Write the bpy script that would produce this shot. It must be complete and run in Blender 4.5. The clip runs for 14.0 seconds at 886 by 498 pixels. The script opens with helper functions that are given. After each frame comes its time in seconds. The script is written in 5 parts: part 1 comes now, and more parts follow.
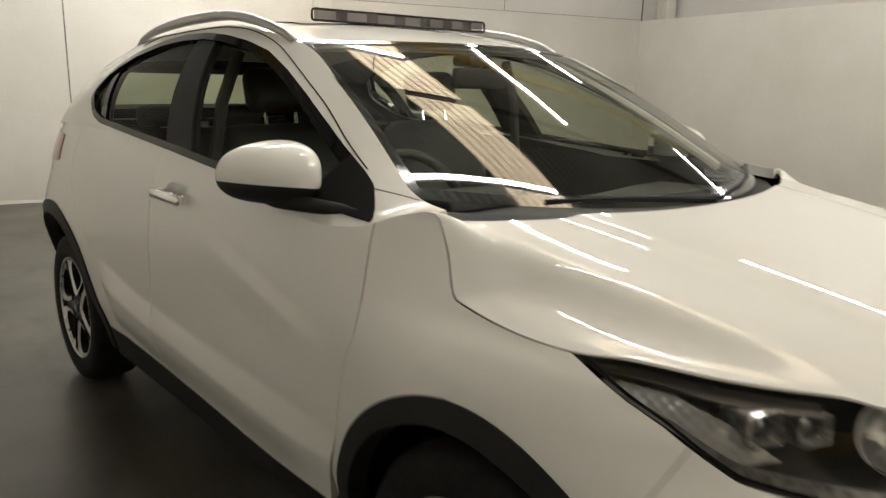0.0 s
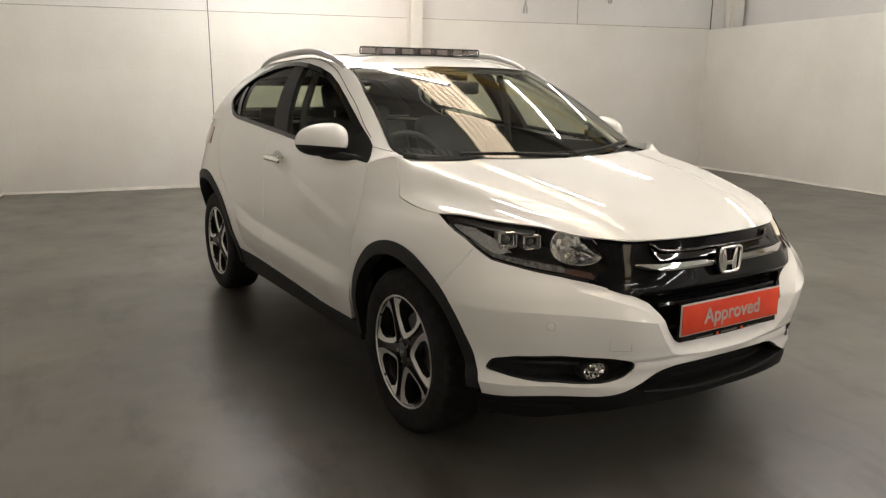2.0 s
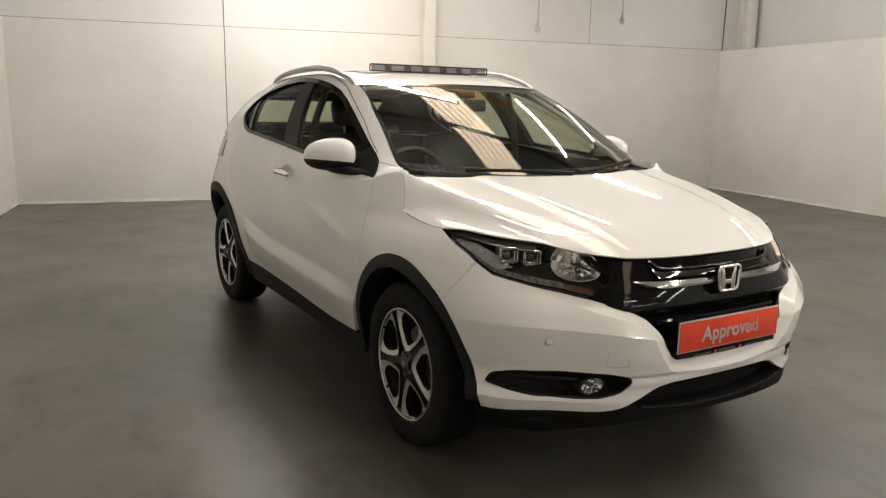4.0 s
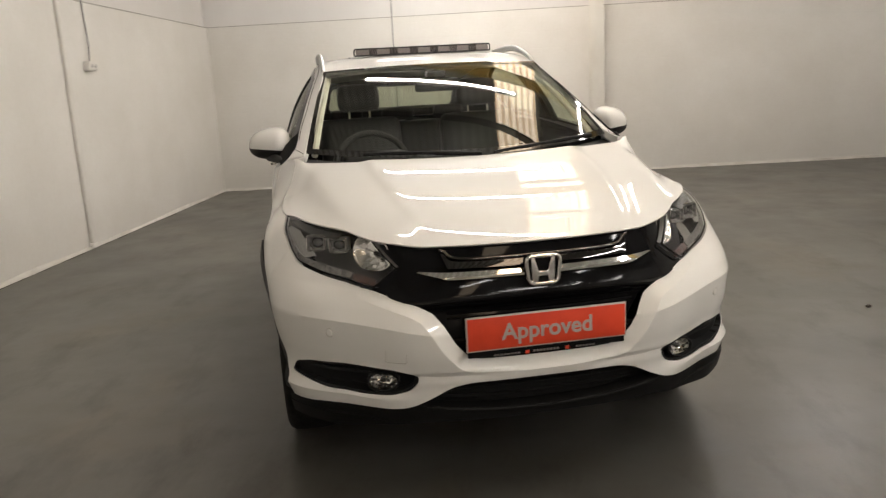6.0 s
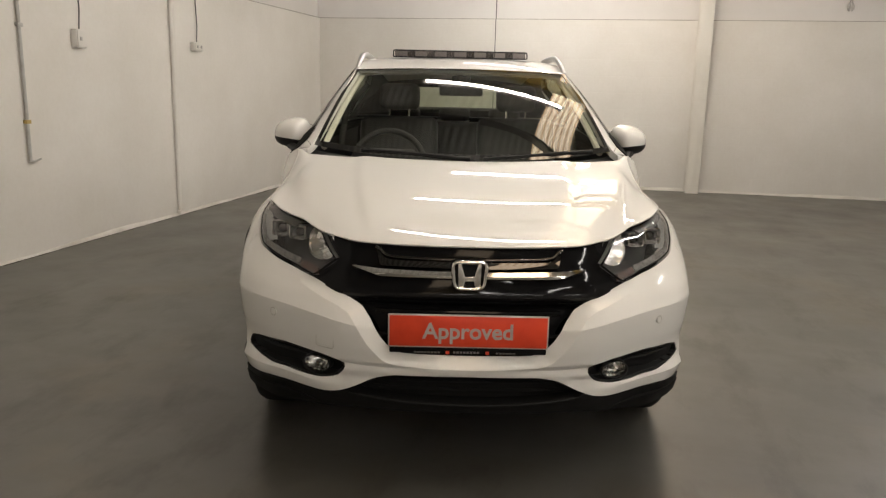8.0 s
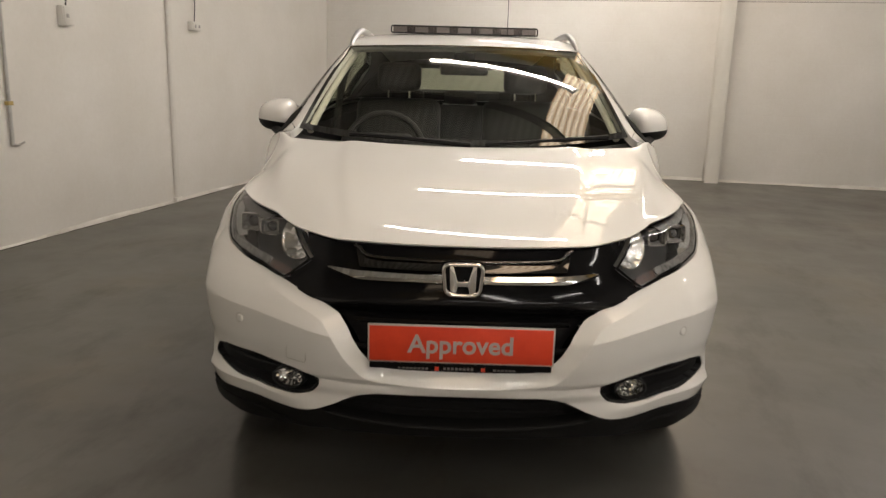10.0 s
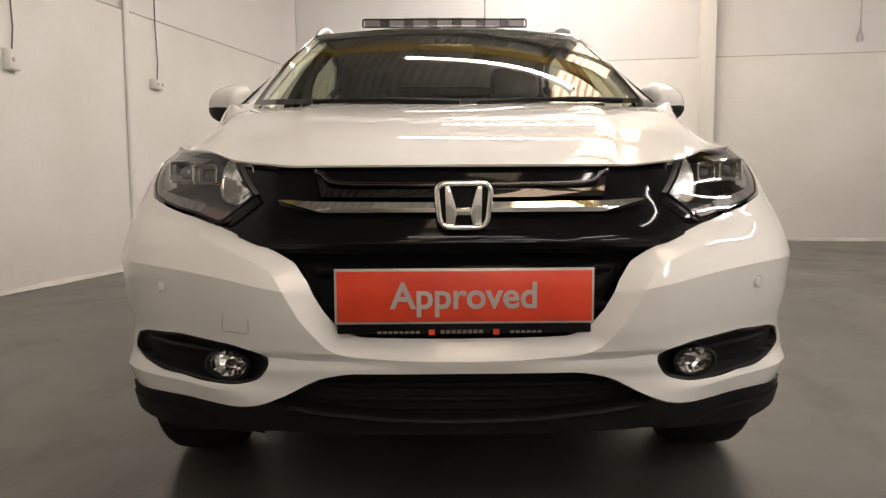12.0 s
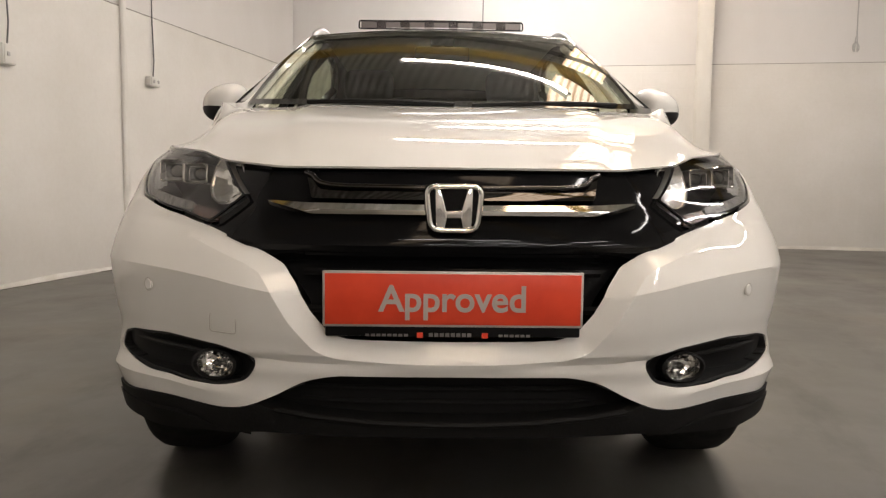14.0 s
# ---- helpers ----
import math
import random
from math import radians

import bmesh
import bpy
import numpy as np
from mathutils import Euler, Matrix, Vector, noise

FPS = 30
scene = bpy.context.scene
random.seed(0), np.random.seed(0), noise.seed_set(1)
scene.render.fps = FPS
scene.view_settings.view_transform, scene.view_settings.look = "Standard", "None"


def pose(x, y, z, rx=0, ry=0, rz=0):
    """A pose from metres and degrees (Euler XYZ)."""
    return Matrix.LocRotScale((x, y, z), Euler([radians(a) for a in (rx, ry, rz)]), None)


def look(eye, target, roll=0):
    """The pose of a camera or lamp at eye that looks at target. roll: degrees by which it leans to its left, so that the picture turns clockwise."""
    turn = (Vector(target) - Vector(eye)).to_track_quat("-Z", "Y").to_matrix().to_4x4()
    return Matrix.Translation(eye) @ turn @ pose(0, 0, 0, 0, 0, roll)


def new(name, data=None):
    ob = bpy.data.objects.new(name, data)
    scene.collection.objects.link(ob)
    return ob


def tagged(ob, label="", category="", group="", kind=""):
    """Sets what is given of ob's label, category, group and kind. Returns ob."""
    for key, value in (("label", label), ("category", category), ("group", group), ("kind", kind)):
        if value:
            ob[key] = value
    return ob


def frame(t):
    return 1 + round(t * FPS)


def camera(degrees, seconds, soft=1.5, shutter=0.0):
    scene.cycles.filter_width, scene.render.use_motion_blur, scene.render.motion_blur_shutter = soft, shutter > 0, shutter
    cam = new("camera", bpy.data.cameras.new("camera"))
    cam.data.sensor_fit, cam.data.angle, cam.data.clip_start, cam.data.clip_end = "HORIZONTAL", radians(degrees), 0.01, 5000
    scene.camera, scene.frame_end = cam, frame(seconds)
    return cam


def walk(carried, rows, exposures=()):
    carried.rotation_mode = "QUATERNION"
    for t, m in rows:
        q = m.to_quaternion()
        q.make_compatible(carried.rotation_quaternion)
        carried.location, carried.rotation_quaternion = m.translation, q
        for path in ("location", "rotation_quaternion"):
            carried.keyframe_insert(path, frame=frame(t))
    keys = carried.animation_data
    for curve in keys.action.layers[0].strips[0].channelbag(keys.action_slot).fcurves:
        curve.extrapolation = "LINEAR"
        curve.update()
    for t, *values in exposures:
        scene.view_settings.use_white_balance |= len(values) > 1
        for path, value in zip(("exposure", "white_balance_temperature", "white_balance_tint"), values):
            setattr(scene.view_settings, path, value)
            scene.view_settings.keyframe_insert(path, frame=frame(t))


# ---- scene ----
cam = camera(60.3, 14.0, 1.3, 0.4)
PATH = [
    (0, (-1.729, -0.951, 1.345), (-0.458, 0.533, 0.918), 0.9),
    (0.5, (-1.893, -1.547, 1.335), (-0.688, -0.015, 0.887), 0.6),
    (1, (-2.106, -2.074, 1.353), (-0.961, -0.5, 0.896), 0.5),
    (1.5, (-2.191, -2.398, 1.351), (-1.123, -0.765, 0.912), 0.2),
    (2, (-2.22, -2.533, 1.364), (-1.192, -0.869, 0.948), 0.2),
    (4.3, (-2.213, -2.6, 1.366), (-1.206, -0.913, 0.992), 1.0),
    (4.5, (-2.125, -2.618, 1.361), (-1.116, -0.937, 0.964), 0.8),
    (5, (-1.607, -2.764, 1.333), (-0.829, -0.972, 0.901), -1.8),
    (5.5, (-1.179, -2.899, 1.314), (-0.575, -1.034, 0.917), -2.9),
    (6, (-0.687, -3.061, 1.352), (-0.36, -1.133, 0.934), -3.2),
    (6.5, (-0.32, -3.157, 1.372), (-0.193, -1.204, 0.957), -1.5),
    (7, (-0.151, -3.216, 1.376), (-0.123, -1.261, 0.955), 0.9),
    (7.5, (-0.121, -3.233, 1.375), (-0.1, -1.276, 0.961), 1.3),
    (9.8, (-0.034, -3.03, 1.338), (-0.063, -1.08, 0.895), 1.5),
    (10, (-0.036, -2.881, 1.334), (-0.057, -0.932, 0.885), 1.6),
    (10.5, (-0.062, -2.583, 1.288), (-0.079, -0.64, 0.817), 2.0),
    (11, (-0.054, -2.388, 0.996), (0.0, -0.424, 0.624), 1.3),
    (11.5, (-0.051, -2.389, 0.841), (-0.024, -0.396, 0.672), 0.3),
    (12, (-0.063, -2.382, 0.837), (-0.036, -0.391, 0.648), -0.3),
    (12.5, (-0.057, -2.377, 0.838), (-0.032, -0.386, 0.651), 0.0),
    (13, (-0.061, -2.376, 0.838), (-0.032, -0.385, 0.655), 0.8),
    (13.5, (-0.058, -2.379, 0.836), (-0.02, -0.388, 0.649), 1.1),
    (14, (-0.052, -2.377, 0.838), (-0.012, -0.386, 0.655), 0.7),
]
EXPOSURES = [(0, -.10, 6450, 6), (.5, -.28, 6450, 7), (1, -.09, 6400, 7), (1.5, .08, 6380, 9), (2, .13, 6350, 10), (4.5, .08, 6350, 10), (5, .10, 6350, 10), (5.5, .0, 6400, 11), (6, -.11, 6450, 11),
             (6.5, -.20, 6500, 11), (7.5, -.25, 6550, 11), (10, -.36, 6600, 12), (11, -.40, 6600, 13), (11.6, -.14, 6550, 14), (12.3, -.04, 6500, 14), (14, -.04, 6500, 14)]
walk(cam, [(t, look(eye, target, roll)) for t, eye, target, roll in PATH], EXPOSURES)

# ---- world and the hall's bearings ----
world = bpy.data.worlds.new("world")
scene.world = world
world.use_nodes = True
world.node_tree.nodes["Background"].inputs[0].default_value = (.6, .68, .8, 1)
world.node_tree.nodes["Background"].inputs[1].default_value = 0.3

HALL = pose(-1.93, 8.56, 0, 0, 0, -11.3)  # local x runs along the back wall, local -y towards the camera
LEFT = HALL @ pose(0, 0, 0, 0, 0, -1.3)  # the left wall stands a little out of square
TUBE_LIGHT, ROOFLIGHT = 80.0, 6.4
EAVES, SPAN, DEPTH, LEDGE = 4.7, 10.7, 22.0, 2.335


# ---- materials ----
def material(name, color=(.5, .5, .5), rough=.5, metal=0.0, spec=.5, coat=0.0, coat_rough=.03, emit=None, power=0.0):
    m = bpy.data.materials.new(name)
    m.use_nodes = True
    b = m.node_tree.nodes["Principled BSDF"]
    b.inputs["Base Color"].default_value = (*color, 1)
    b.inputs["Roughness"].default_value = rough
    b.inputs["Metallic"].default_value = metal
    b.inputs["Specular IOR Level"].default_value = spec
    b.inputs["Coat Weight"].default_value = coat
    b.inputs["Coat Roughness"].default_value = coat_rough
    if emit:
        b.inputs["Emission Color"].default_value = (*emit, 1)
        b.inputs["Emission Strength"].default_value = power
    return m


def vary(m, scale, low, high, detail=6.0, stretch=(1, 1, 1), lo=.35, hi=.65, kind="Base Color", rough=.6):
    """Noise between two colours (or two values) on an input of the material."""
    t = m.node_tree
    co, mp, nz, rp = t.nodes.new("ShaderNodeTexCoord"), t.nodes.new("ShaderNodeMapping"), t.nodes.new("ShaderNodeTexNoise"), t.nodes.new("ShaderNodeValToRGB")
    mp.inputs["Scale"].default_value = stretch
    nz.inputs["Scale"].default_value, nz.inputs["Detail"].default_value, nz.inputs["Roughness"].default_value = scale, detail, rough
    rp.color_ramp.elements[0].position, rp.color_ramp.elements[1].position = lo, hi
    rp.color_ramp.elements[0].color, rp.color_ramp.elements[1].color = (*low, 1), (*high, 1)
    t.links.new(co.outputs["Object"], mp.inputs["Vector"])
    t.links.new(mp.outputs[0], nz.inputs["Vector"])
    t.links.new(nz.outputs[0], rp.inputs[0])
    if kind:
        t.links.new(rp.outputs[0], t.nodes["Principled BSDF"].inputs[kind])
    return nz, rp


def blend(m, first, second, how="MULTIPLY", factor=1.0):
    """Joins two ramps on the base colour."""
    t = m.node_tree
    mx = t.nodes.new("ShaderNodeMix")
    mx.data_type, mx.blend_type = "RGBA", how
    mx.inputs[0].default_value = factor
    t.links.new(first.outputs[0], mx.inputs[6])
    t.links.new(second.outputs[0], mx.inputs[7])
    t.links.new(mx.outputs[2], t.nodes["Principled BSDF"].inputs["Base Color"])


def relief(m, source, strength, distance):
    t = m.node_tree
    bp = t.nodes.new("ShaderNodeBump")
    bp.inputs["Strength"].default_value, bp.inputs["Distance"].default_value = strength, distance
    t.links.new(source.outputs[0], bp.inputs["Height"])
    t.links.new(bp.outputs[0], t.nodes["Principled BSDF"].inputs["Normal"])


def glazing(name, tint, base=.05, gloss=.01, rise=5.0):
    """Thin glass: tinted clear, with a mirror-like gloss that grows from its base value with the angle."""
    m = bpy.data.materials.new(name)
    m.use_nodes = True
    t = m.node_tree
    t.nodes.clear()
    out, mix, clear, shine, lw, pw, gain = (t.nodes.new("ShaderNode" + k) for k in ("OutputMaterial", "MixShader", "BsdfTransparent", "BsdfGlossy", "LayerWeight", "Math", "MapRange"))
    clear.inputs[0].default_value, shine.inputs["Roughness"].default_value, lw.inputs[0].default_value = (*tint, 1), gloss, .5
    pw.operation, pw.inputs[1].default_value = "POWER", rise
    gain.inputs["To Min"].default_value = base
    t.links.new(lw.outputs["Facing"], pw.inputs[0])
    t.links.new(pw.outputs[0], gain.inputs["Value"])
    t.links.new(gain.outputs[0], mix.inputs[0])
    t.links.new(clear.outputs[0], mix.inputs[1])
    t.links.new(shine.outputs[0], mix.inputs[2])
    t.links.new(mix.outputs[0], out.inputs[0])
    return m


def light_source(name, color, power):
    m = bpy.data.materials.new(name)
    m.use_nodes = True
    t = m.node_tree
    t.nodes.clear()
    out, em = t.nodes.new("ShaderNodeOutputMaterial"), t.nodes.new("ShaderNodeEmission")
    em.inputs[0].default_value, em.inputs[1].default_value = (*color, 1), power
    t.links.new(em.outputs[0], out.inputs[0])
    return m


paint = material("pearl white car paint", (.78, .76, .71), .55, 0, .25, 1.0, .02)
nz, rp = vary(paint, 900, (.69, .682, .655), (.73, .722, .695), 2)
gloss_black = material("gloss black trim", (.006, .006, .0065), .055, 0, .14)
cladding = material("grained black plastic", (.018, .018, .019), .6, 0, .2)
nz, rp = vary(cladding, 420, (.010, .010, .0105), (.017, .017, .0175), 3)
relief(cladding, nz, .15, .001)
under = material("underbody black", (.010, .010, .010), .9, 0, .1)
chrome = material("chrome", (.83, .82, .80), .07, 1.0)
dark_chrome = material("dark chrome", (.085, .081, .08), .05, 1.0)
satin = material("satin silver rail", (.42, .42, .415), .38, 1.0)
rubber = material("tyre rubber", (.016, .016, .016), .75, 0, .15)
nz, rp = vary(rubber, 30, (.008, .008, .008), (.017, .0165, .016), 5)
machined = material("machined alloy", (.60, .59, .57), .34, .9)
nz, rp = vary(machined, 60, (.56, .55, .53), (.70, .69, .67), 3, (1, 20, 20))
dark_alloy = material("dark painted alloy", (.02, .02, .021), .35, .2, .5, .3)
disc_metal = material("brake disc steel", (.22, .21, .20), .45, .9)
screen_glass = glazing("windscreen glass", (.84, .87, .78), .095)
side_glass = glazing("side glass", (.60, .63, .54), .010, rise=9.0)
rear_glass = glazing("dark rear glass", (.50, .53, .45), .010, rise=9.0)
lens = glazing("clear lamp lens", (.90, .90, .89), .05)
lamp_black = material("lamp housing", (.035, .034, .033), .32, .0, .5)
nz, rp = vary(lamp_black, 50, (.028, .027, .026), (.045, .043, .041), 3)
bright_optics = material("aluminised lamp optics", (.92, .92, .91), .26, 1.0)
guide = material("frosted light guide", (.17, .165, .16), .32, .35, .6)
nz, rp = vary(guide, 70, (.05, .049, .047), (.22, .215, .21), 3)
fog_silver = material("bright fog lamp reflector", (.92, .92, .91), .14, 1.0)
amber = material("amber reflector", (.10, .040, .022), .3, 0, .6)
nz, rp = vary(amber, 75, (.045, .034, .030), (.11, .045, .028), 3)
crystal = material("lamp optics", (.05, .05, .05), .04, .0, .9, .8)
red_lens = material("red tail lens", (.22, .01, .01), .12, 0, .6, .8)
plate_red = material("red printed plastic plate", (.60, .050, .018), .35, 0, .4)
nz, rp = vary(plate_red, 14, (.56, .042, .015), (.64, .058, .021), 3)
plate_edge = material("silver plate frame", (.45, .44, .42), .35, .3)
letter_white = material("pale grey lettering", (.37, .335, .315), .5)
letter_grey = material("dull grey print", (.12, .115, .11), .6)
frit = material("black glass border", (.008, .008, .008), .08, 0, .5, .6)
cabin_black = material("dark cabin plastic", (.03, .03, .031), .6, 0, .3)
nz, rp = vary(cabin_black, 160, (.007, .007, .0075), (.013, .013, .013), 3)
leather = material("black leather", (.022, .022, .022), .45, 0, .4)
nz, rp = vary(leather, 140, (.006, .006, .006), (.012, .012, .012), 4)
relief(leather, nz, .2, .002)
headlining = material("pale grey headlining", (.52, .51, .46), .9, 0, .1)
nz, rp = vary(headlining, 220, (.66, .65, .57), (.74, .73, .65), 2)
pillar_grey = material("grey pillar lining", (.06, .058, .054), .8, 0, .2)
mirror_glass = material("mirror", (.8, .8, .8), .02, 1.0)

floor_paint = material("worn grey floor paint", (.10, .10, .095), .42, 0, .7)
nz1, rp1 = vary(floor_paint, .55, (.059, .058, .0525), (.105, .1005, .088), 8, (1, 1, 1), .32, .66, None)
nz2, rp2 = vary(floor_paint, 3.2, (.86, .84, .80), (1, 1, 1), 9, (1, 1.6, 1), .34, .58, None)
blend(floor_paint, rp1, rp2)
first = floor_paint.node_tree.nodes["Principled BSDF"].inputs["Base Color"].links[0].from_node
nz4, rp4 = vary(floor_paint, 2.1, (1, 1, 1), (.44, .41, .36), 9, (1.7, .7, 1), .51, .70, None, .64)  # dark scuffs and oil
nz5, rp5 = vary(floor_paint, 1.3, (1, 1, 1), (1.10, 1.0, .86), 6, (1, 1, 1), .52, .68, None)  # brownish patches
floor_tree = floor_paint.node_tree
for extra in (rp4, rp5):
    mx = floor_tree.nodes.new("ShaderNodeMix")
    mx.data_type, mx.blend_type = "RGBA", "MULTIPLY"
    mx.inputs[0].default_value = 1.0
    floor_tree.links.new(first.outputs[2], mx.inputs[6])
    floor_tree.links.new(extra.outputs[0], mx.inputs[7])
    floor_tree.links.new(mx.outputs[2], floor_tree.nodes["Principled BSDF"].inputs["Base Color"])
    first = mx
vary(floor_paint, 1.6, (.30, .30, .30), (.42, .42, .42), 5, (1, 1, 1), .3, .75, "Roughness")
relief(floor_paint, nz1, .02, .004)


def masonry(name, turn):
    """White paint on blockwork: faint courses, brush marks, scuffs. turn lays the courses along the wall."""
    m = material(name, (.76, .74, .70), .75, 0, .25)
    nz1, rp1 = vary(m, .9, (.70, .675, .63), (.79, .77, .735), 8, (1, 1, 1), .3, .7, None)
    nz2, rp2 = vary(m, 26, (.975, .972, .966), (1, 1, 1), 6, (1, 1, 1), .3, .6, None)
    blend(m, rp1, rp2)
    t = m.node_tree
    co, mp, br, add, gain = (t.nodes.new("ShaderNode" + k) for k in ("TexCoord", "Mapping", "TexBrick", "Math", "Math"))
    mp.inputs["Rotation"].default_value = turn
    br.inputs["Scale"].default_value, br.inputs["Mortar Size"].default_value, br.inputs["Mortar Smooth"].default_value = 1.0, .006, .8
    br.inputs["Brick Width"].default_value, br.inputs["Row Height"].default_value = .45, .225
    br.inputs["Color1"].default_value = br.inputs["Color2"].default_value = (1, 1, 1, 1)
    br.inputs["Mortar"].default_value = (0, 0, 0, 1)
    gain.operation, gain.inputs[1].default_value = "MULTIPLY", 1.0
    add.operation = "MULTIPLY_ADD"
    add.inputs[1].default_value = .35
    t.links.new(co.outputs["Object"], mp.inputs["Vector"])
    t.links.new(mp.outputs[0], br.inputs["Vector"])
    t.links.new(br.outputs["Color"], gain.inputs[0])
    t.links.new(nz2.outputs[0], add.inputs[0])
    t.links.new(gain.outputs[0], add.inputs[2])
    relief(m, add, .22, .004)
    return m


wall_along = masonry("white blockwork paint along", (math.pi / 2, 0, 0))
wall_across = masonry("white blockwork paint across", (math.pi / 2, 0, math.pi / 2))
wall_paint = material("soiled paint at the wall foot", (.6, .58, .53), .8, 0, .2)
nz, rp = vary(wall_paint, 2.2, (.54, .515, .47), (.74, .72, .68), 9, (1, 1, 1), .34, .62)
dirt = material("dark floor dirt", (.05, .045, .04), .9, 0, .1)
nz, rp = vary(dirt, 9, (.03, .027, .023), (.075, .068, .058), 5)
upper_paint = material("painted cladding sheet", (.74, .72, .70), .6, 0, .3)
nz1, rp1 = vary(upper_paint, .7, (.69, .665, .64), (.77, .75, .73), 8, (1, 1, .6), .3, .7)
steel_paint = material("cream painted steel", (.74, .715, .66), .5, 0, .4)
nz, rp = vary(steel_paint, 3, (.68, .65, .59), (.77, .745, .69), 7, (1, 1, .3))
grey_plastic = material("grey plastic conduit", (.46, .45, .43), .5)
nz, rp = vary(grey_plastic, 12, (.40, .39, .37), (.52, .51, .49), 4)
white_plastic = material("white plastic fitting", (.72, .70, .66), .45)
cable_grey = material("grey cable", (.12, .12, .12), .6)
roof_sheet = material("grey corrugated roof sheet", (.22, .21, .20), .6, .2)
nz, rp = vary(roof_sheet, 2.5, (.29, .285, .26), (.40, .39, .36), 7)
yellow_steel = material("ochre painted steel", (.36, .24, .05), .55)
nz, rp = vary(yellow_steel, 5, (.28, .18, .035), (.42, .29, .07), 6)
tube_glow = light_source("fluorescent tube", (1.0, .962, .90), TUBE_LIGHT)
roof_glow = light_source("daylight through corrugated rooflight", (1.0, .93, .82), ROOFLIGHT)
t = roof_glow.node_tree
co, wv, rp = t.nodes.new("ShaderNodeTexCoord"), t.nodes.new("ShaderNodeTexWave"), t.nodes.new("ShaderNodeValToRGB")
wv.inputs["Scale"].default_value, wv.inputs["Distortion"].default_value, wv.inputs["Detail"].default_value = .314 / .14 * 1.0, .6, 3
rp.color_ramp.elements[0].position, rp.color_ramp.elements[1].position = .1, .75
rp.color_ramp.elements[0].color, rp.color_ramp.elements[1].color = (.55, .37, .21, 1), (1, .82, .60, 1)
t.links.new(co.outputs["Object"], wv.inputs["Vector"])
t.links.new(wv.outputs["Color"], rp.inputs[0])
t.links.new(rp.outputs[0], t.nodes["Emission"].inputs[0])
steel_dark = material("dark primed steel", (.07, .065, .06), .6, .2)
nz, rp = vary(steel_dark, 6, (.05, .045, .04), (.095, .09, .08), 5)
ledge_grey = material("mottled ledge grey", (.42, .40, .37), .8)
nz, rp = vary(ledge_grey, 8, (.34, .32, .29), (.50, .48, .44), 6)
tag_yellow = material("yellowed tape", (.46, .34, .12), .6)
lip_black = material("dark lip plastic", (.007, .007, .007), .55, 0, .1)
nz, rp = vary(lip_black, 300, (.005, .005, .005), (.010, .010, .010), 3)
gauze = glazing("fine dark mesh", (.24, .22, .22), .02, .5)
panel_gauze = glazing("doubled dark mesh", (.72, .70, .70), .02, .5)


# ---- building tools ----
def finish(bm, sharp=38):
    bm.normal_update()
    for f in bm.faces:
        f.smooth = True
    for e in bm.edges:
        e.smooth = len(e.link_faces) != 2 or e.calc_face_angle(0) < radians(sharp)


def solid(name, bm, mat, sharp=38):
    """Links a bmesh as one mesh object."""
    finish(bm, sharp)
    me = bpy.data.meshes.new(name)
    bm.to_mesh(me)
    bm.free()
    for m in mat if isinstance(mat, (list, tuple)) else (mat,):
        me.materials.append(m)
    return new(name, me)


def part(name, bm, mat, parent, label="", sharp=38):
    ob = solid(name, bm, mat, sharp)
    ob.parent = parent
    return tagged(ob, label)


def holder(name, parent=None, at=(0, 0, 0)):
    ob = new(name)
    ob.location = at
    ob.empty_display_size = .1
    ob.parent = parent
    return ob


def add_box(bm, a, b, bevel=0.0, m=None, segments=2):
    """A box between two corners, its edges rounded."""
    a, b = Vector(a), Vector(b)
    made = bmesh.ops.create_cube(bm, size=1, matrix=Matrix.Translation((a + b) / 2) @ Matrix.Diagonal((*(b - a), 1)))["verts"]
    if bevel:
        edges = list({e for v in made for e in v.link_edges})
        made = bmesh.ops.bevel(bm, geom=edges, offset=bevel, segments=segments, profile=.5, affect="EDGES")["verts"]
    if m:
        bmesh.ops.transform(bm, matrix=m, verts=made)
    return made


def add_tube(bm, path, radius, sides=8, closed=False):
    """A round bar along a path of points; radius may be a list."""
    pts = [Vector(p) for p in path]
    rings, up = [], Vector((0, 0, 1))
    for k, p in enumerate(pts):
        a = pts[k - 1] if k or closed else p
        b = pts[(k + 1) % len(pts)] if k + 1 < len(pts) or closed else p
        way = (b - a).normalized()
        if k:
            side = (side - way * side.dot(way)).normalized()
        else:
            side = way.cross(up if abs(way.z) < .95 else Vector((1, 0, 0))).normalized()
        top = side.cross(way)
        r = radius[k] if isinstance(radius, (list, tuple)) else radius
        rings.append([bm.verts.new(p + r * (math.cos(t) * side + math.sin(t) * top)) for t in (2 * math.pi * n / sides for n in range(sides))])
    for k in range(len(rings) if closed else len(rings) - 1):
        a, b = rings[k], rings[(k + 1) % len(rings)]
        for n in range(sides):
            bm.faces.new((a[n], a[(n + 1) % sides], b[(n + 1) % sides], b[n]))
    if not closed:
        bm.faces.new(rings[0][::-1])
        bm.faces.new(rings[-1])


def add_lathe(bm, profile, axis_m=None, steps=48, mats=None):
    """Turns a profile of (radius, along) about the x axis."""
    rings = []
    for r, x in profile:
        rings.append([bm.verts.new((x, r * math.cos(t), r * math.sin(t))) for t in (2 * math.pi * n / steps for n in range(steps))])
    for k in range(len(rings) - 1):
        for n in range(steps):
            f = bm.faces.new((rings[k][n], rings[k][(n + 1) % steps], rings[k + 1][(n + 1) % steps], rings[k + 1][n]))
            if mats:
                f.material_index = mats[k]
    made = [v for ring in rings for v in ring]
    if axis_m:
        bmesh.ops.transform(bm, matrix=axis_m, verts=made)
    return made


